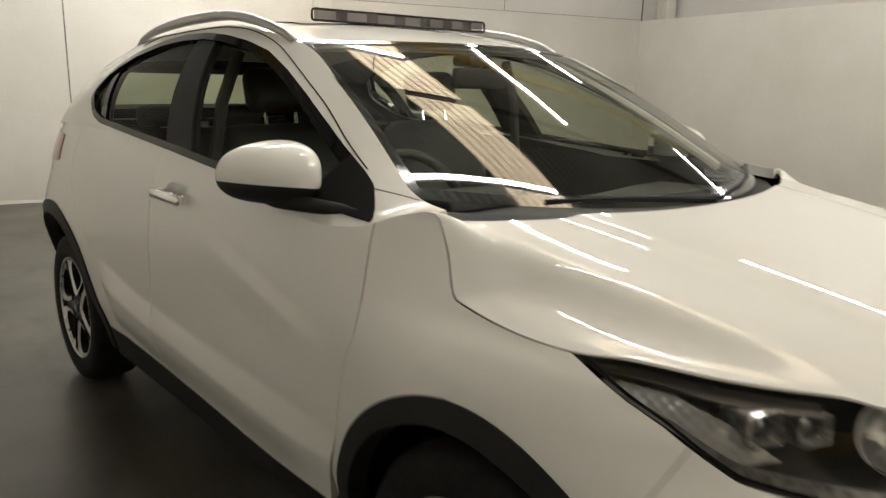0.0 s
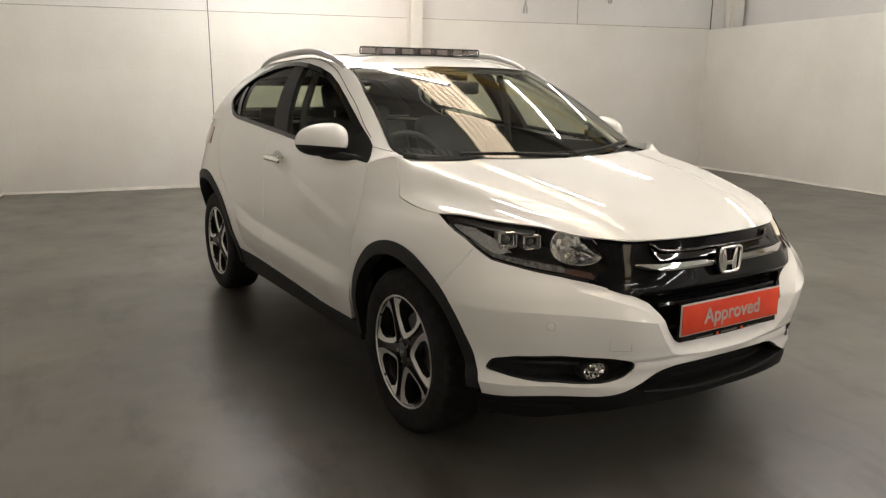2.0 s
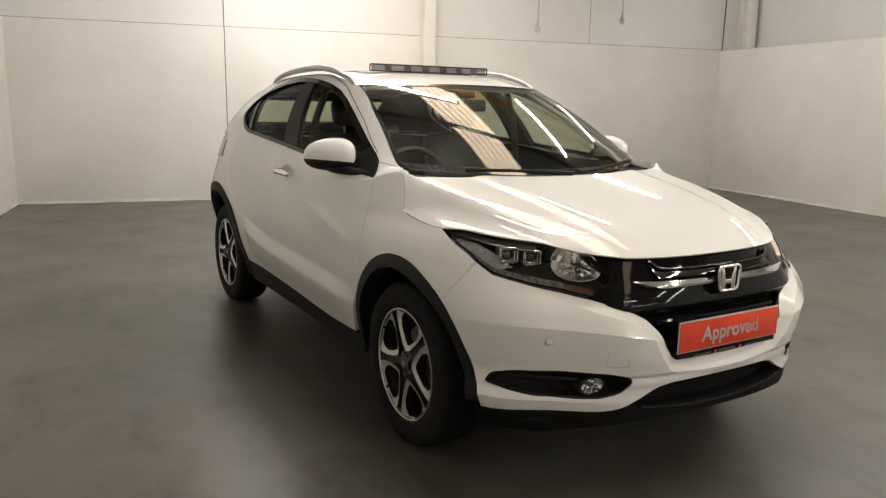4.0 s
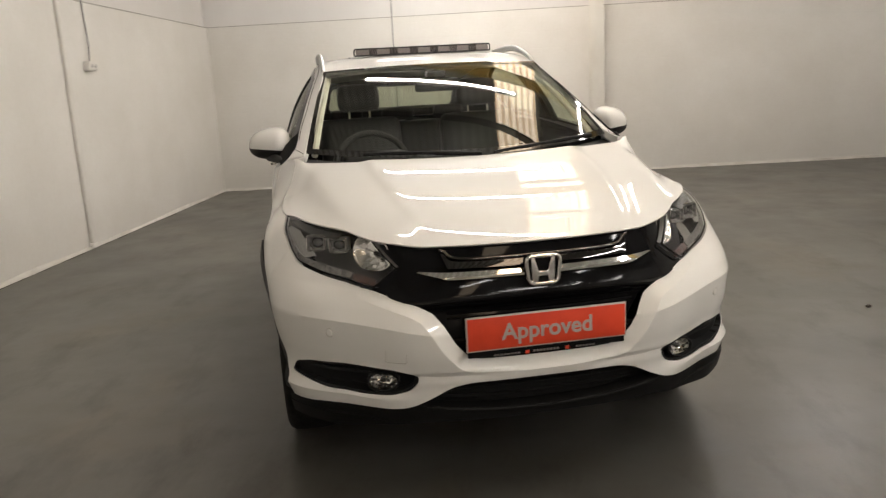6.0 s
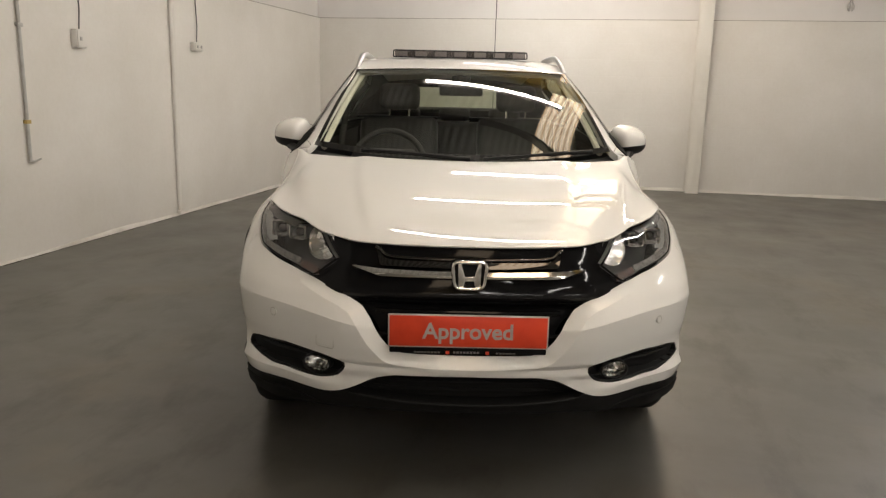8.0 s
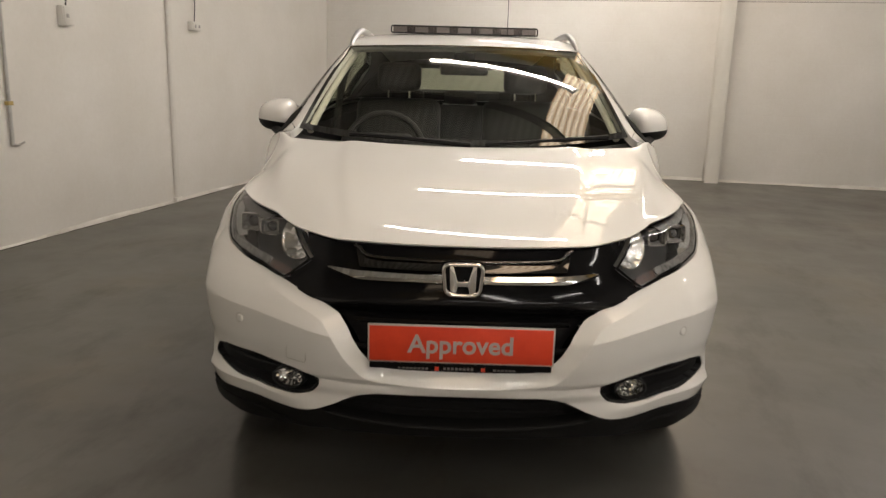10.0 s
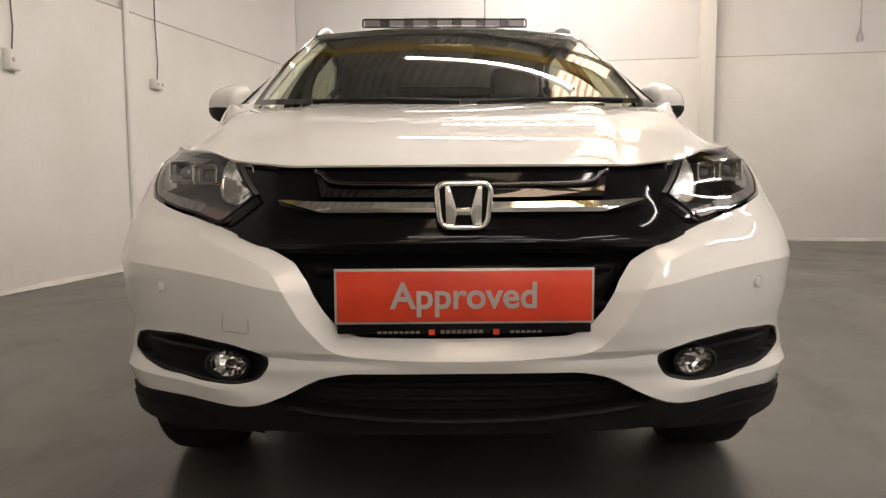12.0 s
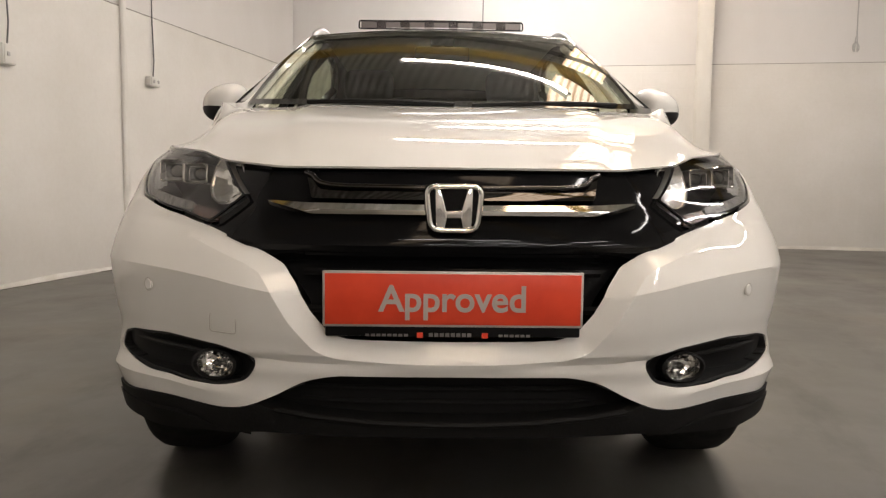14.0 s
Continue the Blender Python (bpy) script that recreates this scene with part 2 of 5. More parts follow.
def add_grid(bm, points):
    """Quads over a grid of points (rows, columns, 3)."""
    vs = [[bm.verts.new(p) for p in row] for row in points]
    for r in range(len(vs) - 1):
        for c in range(len(vs[0]) - 1):
            bm.faces.new((vs[r][c], vs[r][c + 1], vs[r + 1][c + 1], vs[r + 1][c]))
    return vs


def add_prism(bm, outline, depth, m=None, cap=(0, 0)):
    """A flat outline (x, y) made solid along z; cap: material of front and sides."""
    a = [bm.verts.new((x, y, depth)) for x, y in outline]
    b = [bm.verts.new((x, y, 0)) for x, y in outline]
    bm.faces.new(a).material_index = cap[0]
    bm.faces.new(b[::-1]).material_index = cap[1]
    for k in range(len(a)):
        n = (k + 1) % len(a)
        bm.faces.new((a[k], b[k], b[n], a[n])).material_index = cap[1]
    if m:
        bmesh.ops.transform(bm, matrix=m, verts=a + b)
    return a + b


def rounded(points, radius, steps=4):
    """A closed outline with its corners rounded."""
    out, n = [], len(points)
    for k in range(n):
        a, p, b = (Vector(points[(k + d) % n]) for d in (-1, 0, 1))
        ra = min(radius, (a - p).length / 2.1, (b - p).length / 2.1)
        s, e = p + (a - p).normalized() * ra, p + (b - p).normalized() * ra
        for i in range(steps + 1):
            t = i / steps
            out.append(tuple((1 - t) ** 2 * s + 2 * t * (1 - t) * p + t * t * e))
    return out


def inside(poly):
    """Signed distance of points to a closed outline (negative inside)."""
    pts = np.array(poly, float)

    def distance(x, y):
        best, odd = np.full(np.shape(x), 1e9), np.zeros(np.shape(x), bool)
        for a, b in zip(pts, np.roll(pts, -1, 0)):
            e = b - a
            t = np.clip(((x - a[0]) * e[0] + (y - a[1]) * e[1]) / (e @ e + 1e-12), 0, 1)
            best = np.minimum(best, np.hypot(x - a[0] - t * e[0], y - a[1] - t * e[1]))
            cross = (a[1] > y) != (b[1] > y)
            odd ^= cross & (x < a[0] + (y - a[1]) * e[0] / (e[1] if e[1] else 1e-9))
        return np.where(odd, -best, best)
    return distance


def trim(bm, value):
    """Cuts away all of a mesh where value(coordinates) is above zero, along a clean line."""
    bm.verts.index_update()
    bm.verts.ensure_lookup_table()
    vals = value(np.array([v.co for v in bm.verts]))
    if (vals <= 0).all():
        return
    tag = {v: (0.0 if abs(s) < 1e-6 else float(s)) for v, s in zip(bm.verts, vals)}
    for e in list(bm.edges):
        a, b = e.verts
        if tag[a] * tag[b] < 0:
            t = tag[a] / (tag[a] - tag[b])
            _, fresh = bmesh.utils.edge_split(e, a, t)
            tag[fresh] = 0.0
    for f in list(bm.faces):
        zero = [v for v in f.verts if tag[v] == 0.0]
        if len(zero) >= 2 and any(tag[v] > 0 for v in f.verts) and any(tag[v] < 0 for v in f.verts):
            bmesh.utils.face_split(f, zero[0], zero[-1] if len(zero) == 2 else zero[1])
    bmesh.ops.delete(bm, geom=[f for f in bm.faces if sum(tag[v] for v in f.verts) > 0], context="FACES")
    loose = [v for v in bm.verts if not v.link_faces]
    bmesh.ops.delete(bm, geom=loose, context="VERTS")


def rim(bm, depth):
    """Folds the free edges of a sheet inwards, so that it shows its thickness."""
    bm.normal_update()
    normals = {v: v.normal.copy() for v in bm.verts}
    free = [e for e in bm.edges if len(e.link_faces) == 1]
    twin = {}
    for e in free:
        for v in e.verts:
            if v not in twin:
                twin[v] = bm.verts.new(v.co - normals[v] * depth)
    for e in free:
        lp = e.link_loops[0]
        a, b = lp.vert, lp.link_loop_next.vert
        bm.faces.new((b, a, twin[a], twin[b]))


def shift(bm, amount):
    """Moves a sheet along its normals; amount is metres or a function of the place."""
    bm.normal_update()
    for v, n in [(v, v.normal.copy()) for v in bm.verts]:
        v.co += n * (amount(v.co) if callable(amount) else amount)


def flip(bm):
    """The other side of the car: mirrored in x."""
    for v in bm.verts:
        v.co.x = -v.co.x
    bmesh.ops.reverse_faces(bm, faces=bm.faces)
    return bm


def doubled(bm):
    """A half that meets the middle and its mirror image, joined."""
    made = bmesh.ops.duplicate(bm, geom=bm.verts[:] + bm.edges[:] + bm.faces[:])["geom"]
    for v in made:
        if isinstance(v, bmesh.types.BMVert):
            v.co.x = -v.co.x
    bmesh.ops.reverse_faces(bm, faces=[f for f in made if isinstance(f, bmesh.types.BMFace)])
    bmesh.ops.remove_doubles(bm, verts=bm.verts, dist=.0004)
    return bm


# ---- the hall ----
def hall_solid(name, bm, mat, label, category="", kind="structure", at=None):
    ob = solid(name, bm, mat)
    ob.matrix_world = at or HALL
    return tagged(ob, label, category, kind=kind)


bm = bmesh.new()
add_box(bm, (-1.2, -DEPTH - .3, -.2), (SPAN + 3.3, .3, 0))
hall_solid("floor", bm, floor_paint, "worn grey painted concrete workshop floor", "floor")

for name, a, b, mat, at in (("wall_left", (-.22, -DEPTH, 0), (0, 0, LEDGE), wall_across, LEFT), ("wall_back", (-.22, 0, 0), (SPAN, .22, LEDGE), wall_along, HALL),
                            ("wall_right", (SPAN, -DEPTH, 0), (SPAN + .22, .22, LEDGE - .02), wall_across, HALL), ("wall_front", (-1, -DEPTH - .22, 0), (SPAN + 3, -DEPTH, LEDGE), wall_along, HALL)):
    bm = bmesh.new()
    add_box(bm, a, b, .006)
    hall_solid(name, bm, mat, "white painted blockwork wall with a worn base", "wall", at=at)
for name, a, b, at in (("wall_left_upper", (-.22, -DEPTH, LEDGE), (-.035, 0, EAVES + .1), LEFT), ("wall_back_upper", (-.22, .035, LEDGE), (SPAN + 3, .22, EAVES + .1), HALL),
                       ("wall_right_upper", (SPAN + .62, -DEPTH, 0), (SPAN + .8, .035, EAVES + .1), HALL), ("wall_front_upper", (-1, -DEPTH - .22, LEDGE), (SPAN + 3, -DEPTH - .03, EAVES + .1), HALL)):
    bm = bmesh.new()
    add_box(bm, a, b)
    hall_solid(name, bm, upper_paint, "off-white painted upper cladding of the hall", "wall", at=at)

# ragged painted fillet where the walls meet the floor
for name, start, end, way, at in (("trim_left", 0, 14, (0, -1), LEFT), ("trim_back", 0, SPAN, (1, 0), HALL), ("trim_right", 0, 14, (0, -1), HALL @ pose(SPAN, 0, 0))):
    bm = bmesh.new()
    rows = []
    inward = {"trim_left": (1, 0), "trim_back": (0, -1), "trim_right": (-1, 0)}[name]
    for s in np.arange(start, end, .06):
        out = .004 + .003 * noise.noise(Vector((s * 2.1, 3.0, len(name))))
        foot = .009 + .010 * (noise.noise(Vector((s * 1.7, 9.0, 2.0 * len(name)))) + .4 * noise.noise(Vector((s * 7, 1.0, 5.0))))
        high = .034 + .02 * noise.noise(Vector((s * .9, 5.0, 1.0)))
        base = Vector((way[0] * s, way[1] * s, 0))
        n = Vector((*inward, 0))
        rows.append([base + n * -.002 + Vector((0, 0, high)), base + n * max(.002, out) + Vector((0, 0, high - .008)), base + n * max(.006, foot) + Vector((0, 0, .012)), base + n * max(.006, foot + .006) + Vector((0, 0, -.01))])
    add_grid(bm, rows)
    bmesh.ops.recalc_face_normals(bm, faces=bm.faces)
    hall_solid(name, bm, wall_paint, "uneven white paint and mortar at the wall's foot", "trim", at=at)
    # ragged dark gap along it
    bm = bmesh.new()
    n = Vector((*inward, 0))
    gap_rows = []
    for k, s in enumerate(np.arange(start, end, .06)):
        wide = max(.003, .010 + .030 * noise.noise(Vector((s * 3.1, 4.0, len(name)))) + .02 * noise.noise(Vector((s * 11, 2.0, 7.0))))
        foot = rows[k][2] + n * .004
        gap_rows.append([Vector((foot.x, foot.y, .0025)), Vector((foot.x, foot.y, .0025)) + n * wide])
    add_grid(bm, gap_rows)
    bmesh.ops.recalc_face_normals(bm, faces=bm.faces)
    hall_solid(name + "_gap", bm, dirt, "ragged line of dirt along the wall's foot", "dirt line", at=at)

# roof: corrugated sheet, a run of translucent rooflights along it, purlins and ochre rafters
SKY0, SKY1 = 4.47, 5.37


def corrugated(x0, x1, y0, y1, z):
    bm = bmesh.new()
    xs = np.arange(x0, x1 + .001, .0175)
    add_grid(bm, [[(x, -y, z + .02 * math.sin(x * 2 * math.pi / .14)) for x in xs] for y in (y0, y1)])
    for f in bm.faces:
        if f.normal.z > 0:
            f.normal_flip()
    return bm


bm = corrugated(-1.2, SKY0, -.3, DEPTH + .3, EAVES)
hall_solid("ceiling", bm, roof_sheet, "grey corrugated metal roof sheets", "ceiling")
bm = corrugated(SKY1, SPAN + 3.2, -.3, DEPTH + .3, EAVES)
hall_solid("ceiling", bm, roof_sheet, "grey corrugated metal roof sheets", "ceiling")
bm = corrugated(SKY0 + .0005, SKY1, -.3, DEPTH + .3, EAVES)
hall_solid("ceiling_rooflight", bm, roof_glow, "translucent corrugated rooflight strip letting in daylight", "rooflight")
for y in np.arange(2.1, DEPTH, 3.1):
    bm = bmesh.new()
    add_box(bm, (-1.1, -y - .03, EAVES - .19), (SPAN + 2.8, -y + .03, EAVES - .024))
    hall_solid("purlin", bm, steel_dark, "dark steel roof purlin", "purlin")
for y in (3.4, 8.2, 13.0, 17.8):
    bm = bmesh.new()
    for z0, z1, w in ((EAVES - .50, EAVES - .485, .08), (EAVES - .485, EAVES - .205, .006), (EAVES - .205, EAVES - .19, .08)):
        add_box(bm, (-1.0, -y - w, z0), (SPAN + 2.8, -y + w, z1))
    hall_solid("rafter", bm, yellow_steel, "ochre painted steel roof rafter", "rafter")

# column on the back wall and one beyond the low wall
for x, y, z0, w in ((5.475, .19, 0, .088), (SPAN + .43, .22, 0, .10)):
    bm = bmesh.new()
    for a, b in (((x - w, -y, z0), (x + w, -y + .014, EAVES - .2)), ((x - .006, -y + .014, z0), (x + .006, -.014, EAVES - .2)), ((x - w, -.014, z0), (x + w, -.001, EAVES - .2))):
        add_box(bm, a, b, .003)
    hall_solid("column", bm, steel_paint, "cream painted steel column against the wall", "column")

# joint cover on the back wall
bm = bmesh.new()
add_box(bm, (2.625, -.004, .1), (2.637, .0, LEDGE), .001)
add_box(bm, (2.625, .020, LEDGE), (2.637, .034, EAVES - .2), .001)
hall_solid("trim_joint", bm, cable_grey, "thin dark vertical joint in the wall", "joint")
bm = bmesh.new()
add_box(bm, (8.205, .024, LEDGE + .01), (8.212, .034, EAVES - .2), .001)
hall_solid("trim_joint", bm, ledge_grey, "thin joint between two cladding sheets", "joint")
# thin white tube that draws the highlight in the right corner
bm = bmesh.new()
add_tube(bm, [(SPAN - .006, -.006, LEDGE - .02), (SPAN - .005, -.005, 2.1), (SPAN - .004, -.004, 1.82)], [.013, .011, .004], 8)
hall_solid("trim_corner", bm, white_plastic, "thin pale tube added for the highlight down the corner of the walls", "bead")
# dark line along the ledge: its shadow as a grey strip
for at, a, b in ((HALL, (0, -.004, LEDGE - .006), (SPAN, .03, LEDGE + .004)), (LEFT, (-.03, -14, LEDGE - .006), (.006, 0, LEDGE + .004))):
    bm = bmesh.new()
    add_box(bm, a, b, .002)
    hall_solid("trim_ledge", bm, ledge_grey, "grey strip drawn as the ledge's shadow where blockwork meets cladding", "ledge", at=at)


# ---- fittings on the walls ----
def wall_thing(name, label, category, at, group=""):
    ob = holder(name)
    ob.matrix_world = at
    return tagged(ob, label, category, group)


pipe = wall_thing("conduit", "grey steel conduit down the white wall, cut short", "conduit", LEFT @ pose(0, -6.07, 0))
bm = bmesh.new()
add_tube(bm, [(.018, 0, .74), (.018, 0, EAVES - .2)], .013, 10)
part("pipe", bm, grey_plastic, pipe)
bm = bmesh.new()
add_tube(bm, [(.018, 0, .745), (.022, .05, .738), (.018, .11, .752)], .008, 8)
part("elbow", bm, grey_plastic, pipe)
for z in (1.04, 1.75, 2.6):
    bm = bmesh.new()
    add_box(bm, (0, -.024, z - .014), (.036, .024, z + .014), .004)
    part("clip", bm, tag_yellow if z < 1.2 else grey_plastic, pipe)

duct = wall_thing("pipe_duct", "narrow white painted duct down the wall", "duct", LEFT @ pose(0, -4.02, 0))
bm = bmesh.new()
add_box(bm, (-.005, -.034, .05), (.040, .034, EAVES - .2), .022, None, 4)
part("cover", bm, wall_across, duct)
bm = bmesh.new()
add_box(bm, (0, -.05, .02), (.045, .045, .06), .010)
part("foot", bm, wall_across, duct)

for y, z, w, h, two in ((5.43, 1.69, .062, .075, True), (3.59, 1.725, .080, .045, False)):
    box = wall_thing("switch_box", "white surface switch box on a drop cable" if two else "white surface socket box on a drop cable", "switch box", LEFT @ pose(0, -y, z))
    bm = bmesh.new()
    add_box(bm, (0, -w, -h), (.055, w, h), .008)
    part("back_box", bm, white_plastic, box)
    bm = bmesh.new()
    add_box(bm, (.055, -w + .008, -h + .008), (.064, w - .008, h - .008), .003)
    part("face_plate", bm, white_plastic, box)
    for dy in ((-.022,) if two else (-.035, .035)):
        bm = bmesh.new()
        add_box(bm, (.064, dy - .012, -.016), (.072, dy + .012, .014), .002)
        part("switch", bm, grey_plastic, box)
    bm = bmesh.new()
    add_tube(bm, [(.02, .02, h), (.024, .035, h + .16), (.016, .028, h + .5), (.012, .03, EAVES - .2 - z)], .006, 8)
    part("cable", bm, cable_grey, box)

for x, z in ((7.27, 2.46), (8.75, 2.66)):
    cord = wall_thing("hanging_cord", "grey cord hanging down the wall in a loop", "cord", HALL @ pose(x, -.03, z))
    bm = bmesh.new()
    loop = [(.035 * math.sin(t), 0, .05 - .06 * math.cos(t)) for t in np.linspace(.5, 2 * math.pi - .5, 14)]
    add_tube(bm, [(0, 0, 2.0)] + [(.004, 0, .25), (.012, 0, .13)] + loop + [(-.008, 0, .16), (.006, 0, .2)], .0085, 8)
    part("rope", bm, grey_plastic, cord)
cord = wall_thing("corner_cable", "thin dark cable down the corner of the walls", "cable", HALL @ pose(SPAN + .06, .0, LEDGE))
bm = bmesh.new()
add_tube(bm, [(0, .02, -.02), (.01, .02, .5), (.03, .02, EAVES - LEDGE - .2)], .010, 8)
part("cable", bm, cable_grey, cord)


# ---- lamps: twin-tube battens hung under the roof, some reflected in the car, others added as fill ----
def build_batten(x, y, z, length=1.75, turn=0.0):
    b = holder("ceiling_light")
    b.matrix_world = HALL @ pose(x, -y, z, 0, 0, turn)
    tagged(b, "white fluorescent batten light with a lit tube, reflected in the car or added as fill", "ceiling light", "battens under the roof")
    bm = bmesh.new()
    add_box(bm, (-length / 2, -.035, 0), (length / 2, .035, .06), .008)
    part("body", bm, white_plastic, b)
    bm = bmesh.new()
    add_tube(bm, [(-length / 2 + .03, 0, -.03), (length / 2 - .03, 0, -.03)], .026, 10)
    part("tube", bm, tube_glow, b)
    for e in (-1, 1):
        bm = bmesh.new()
        add_box(bm, (e * length / 2 - .02, -.02, -.055), (e * length / 2 + .02, .02, .0), .004)
        part("end_cap", bm, white_plastic, b)
        bm = bmesh.new()
        add_tube(bm, [(e * length * .35, 0, .06), (e * length * .35, 0, EAVES - z)], .004, 6)
        part("hanger", bm, cable_grey, b)
    return b


for x, y in ((3.4, 1.5), (3.55, 2.9), (3.55, 5.0), (3.65, 7.2)):
    build_batten(x, y, 3.55, 1.95)
for y in (4.85, 9.4):
    build_batten(5.84, y, 3.55, 1.95, 90)
# set where they brighten the floor and the car from the right front
for x, y in ((7.3, 9.2), (7.5, 12.6), (8.3, 15.8)):
    build_batten(x, y, 3.55, 1.95, 90)
build_batten(8.55, 5.8, 3.55, 1.95, 90)
# unseen battens, added to fill the back right corner and the hall's front
build_batten(8.0, 2.3, 3.55, 1.95, 90)
build_batten(8.3, 19.4, 3.55, 1.95, 90)
build_batten(6.4, 19.0, 3.55, 1.95)
build_batten(9.5, 14.0, 3.55, 1.95, 90)
build_batten(5.0, 13.5, 3.55, 1.95)
build_batten(6.6, 15.6, 3.55, 1.95)


# ---- the car's shape: curves along the body, in metres; the front axle is at y = 0, the nose points to -y ----
def curve(xs, ys):
    """A smooth line through a few stations (monotone cubic)."""
    xs, ys = np.asarray(xs, float), np.asarray(ys, float)
    h, d = np.diff(xs), np.diff(ys) / np.diff(xs)
    m = np.r_[d[0], np.where(d[1:] * d[:-1] > 0, 2 * d[1:] * d[:-1] / np.where(d[1:] + d[:-1] == 0, 1, d[1:] + d[:-1]), 0), d[-1]]

    def value(x):
        x = np.clip(x, xs[0], xs[-1])
        k = np.clip(np.searchsorted(xs, x) - 1, 0, len(h) - 1)
        t = (x - xs[k]) / h[k]
        return ((1 + 2 * t) * (1 - t) ** 2 * ys[k] + t * (1 - t) ** 2 * h[k] * m[k]
                + t * t * (3 - 2 * t) * ys[k + 1] + t * t * (t - 1) * h[k] * m[k + 1])
    return value


def ease(x, a, b):
    t = np.clip((x - a) / (b - a), 0, 1)
    return t * t * (3 - 2 * t)


FRONT_Y, REAR_Y, TAIL_Y = 0.05, 2.55, 3.37
AXLE_Y, REAR_AXLE_Y, WHEEL_Z = -.052, 2.558, .363
CAR_AT = (0, .052, -.029)
nose_y = curve([.18, .25, .36, .44, .50, .56, .63, .70, .765, .83, .90, .97],
               [-.82, -.855, -.895, -.90, -.925, -.935, -.93, -.915, -.895, -.87, -.835, -.79])
nose_n = curve([.2, .6, .70, .76, .83, .90, .97], [2.8, 2.8, 2.8, 2.7, 2.45, 2.35, 2.3])
front_w = curve([.18, .30, .45, .60, .75, .84, .90, .94, .97, 1.03, 1.10], [.845, .877, .896, .903, .901, .885, .854, .814, .793, .754, .715])
door_w = curve([.18, .30, .40, .52, .66, .80, .95, 1.03, 1.09, 1.20], [.78, .81, .832, .862, .872, .870, .860, .845, .825, .775])
hood_edge_z = curve([-90, -67, -60.6, -56, -53, -48, -42, -38, -26, -18.7, 0, 2.5, 8, 13.8, 20, 30, 45, 60, 108, 200, 250, 340],
                    [.891, .891, .898, .905, .914, .929, .935, .939, .949, .942, .968, .985, 1.055, 1.113, 1.100, 1.066, 1.056, 1.070, 1.125, 1.172, 1.175, 1.15])


def side_w(y, z):
    flare = .032 * np.exp(-((y - REAR_AXLE_Y) / .40) ** 2) * ease(z, .15, .4) * (1 - ease(z, .78, 1.0))
    mix = ease(y, FRONT_Y, .42)
    return front_w(z) * (1 - mix) + door_w(z) * mix + flare


OUT = .30  # as it falls back it also spreads a little


def pull(x, z):
    """How far the nose falls back beside the grille, more than a plain curve would."""
    u = np.abs(x) / front_w(z)
    return .046 * ease(u, .44, .70) * (1 - ease(u, .77, .985))


def skin(q, z):
    """A point of the body's side. q: -90 at the nose's middle, 0 at the front axle, then centimetres back to 250, and 340 at the tail's middle."""
    q, z = np.broadcast_arrays(np.asarray(q, float), np.asarray(z, float))
    x, y = side_w(q / 100 + FRONT_Y, z), q / 100 + FRONT_Y
    for away, mask, yn, n, y0, w in ((q + 90, q < 0, nose_y(z), nose_n(z), FRONT_Y, front_w(z)),
                                     (340 - q, q > 250, TAIL_Y - .25 * np.maximum(z - .9, 0), 2.3, REAR_Y, side_w(REAR_Y, z))):
        a = np.radians(np.clip(away, 0, 90))
        s, c = np.sin(a), np.cos(a)
        r = (np.abs(s) ** n + np.abs(c) ** n) ** (-1 / n)
        x, y = np.where(mask, w * r * s, x), np.where(mask, y0 + (yn - y0) * r * c, y)
    back = np.where(q < 0, pull(x, z), 0)
    x, y = x + OUT * back, y + back
    return np.stack([x, y, z], -1)


def on_skin(co):
    """The (q, z) of points that lie on the skin."""
    co = np.asarray(co, float)
    x, y, z = np.abs(co[..., 0]), co[..., 1], co[..., 2]
    plain = x
    for _ in range(6):
        plain = x - OUT * np.where(y < FRONT_Y, pull(plain, z), 0)
    x, y = plain, y - np.where(y < FRONT_Y, pull(plain, z), 0)
    front = np.degrees(np.arctan2(x / front_w(z), (FRONT_Y - y) / (FRONT_Y - nose_y(z)))) - 90
    tail = 340 - np.degrees(np.arctan2(x / side_w(REAR_Y, z), (y - REAR_Y) / (TAIL_Y - .25 * np.maximum(z - .9, 0) - REAR_Y)))
    return np.where(y < FRONT_Y, front, np.where(y > REAR_Y, tail, (y - FRONT_Y) * 100)), z


# ---- the car ----
car = holder("car", None, CAR_AT)
tagged(car, "pearl white five-door crossover car with black cladding and alloy wheels", "car")


FOLD = .668
fold_line = curve([-90, -70, -65, -60, -53, -46, 0], [.630, .632, .642, .655, .664, .668, .668])  # the fold dips towards the grille


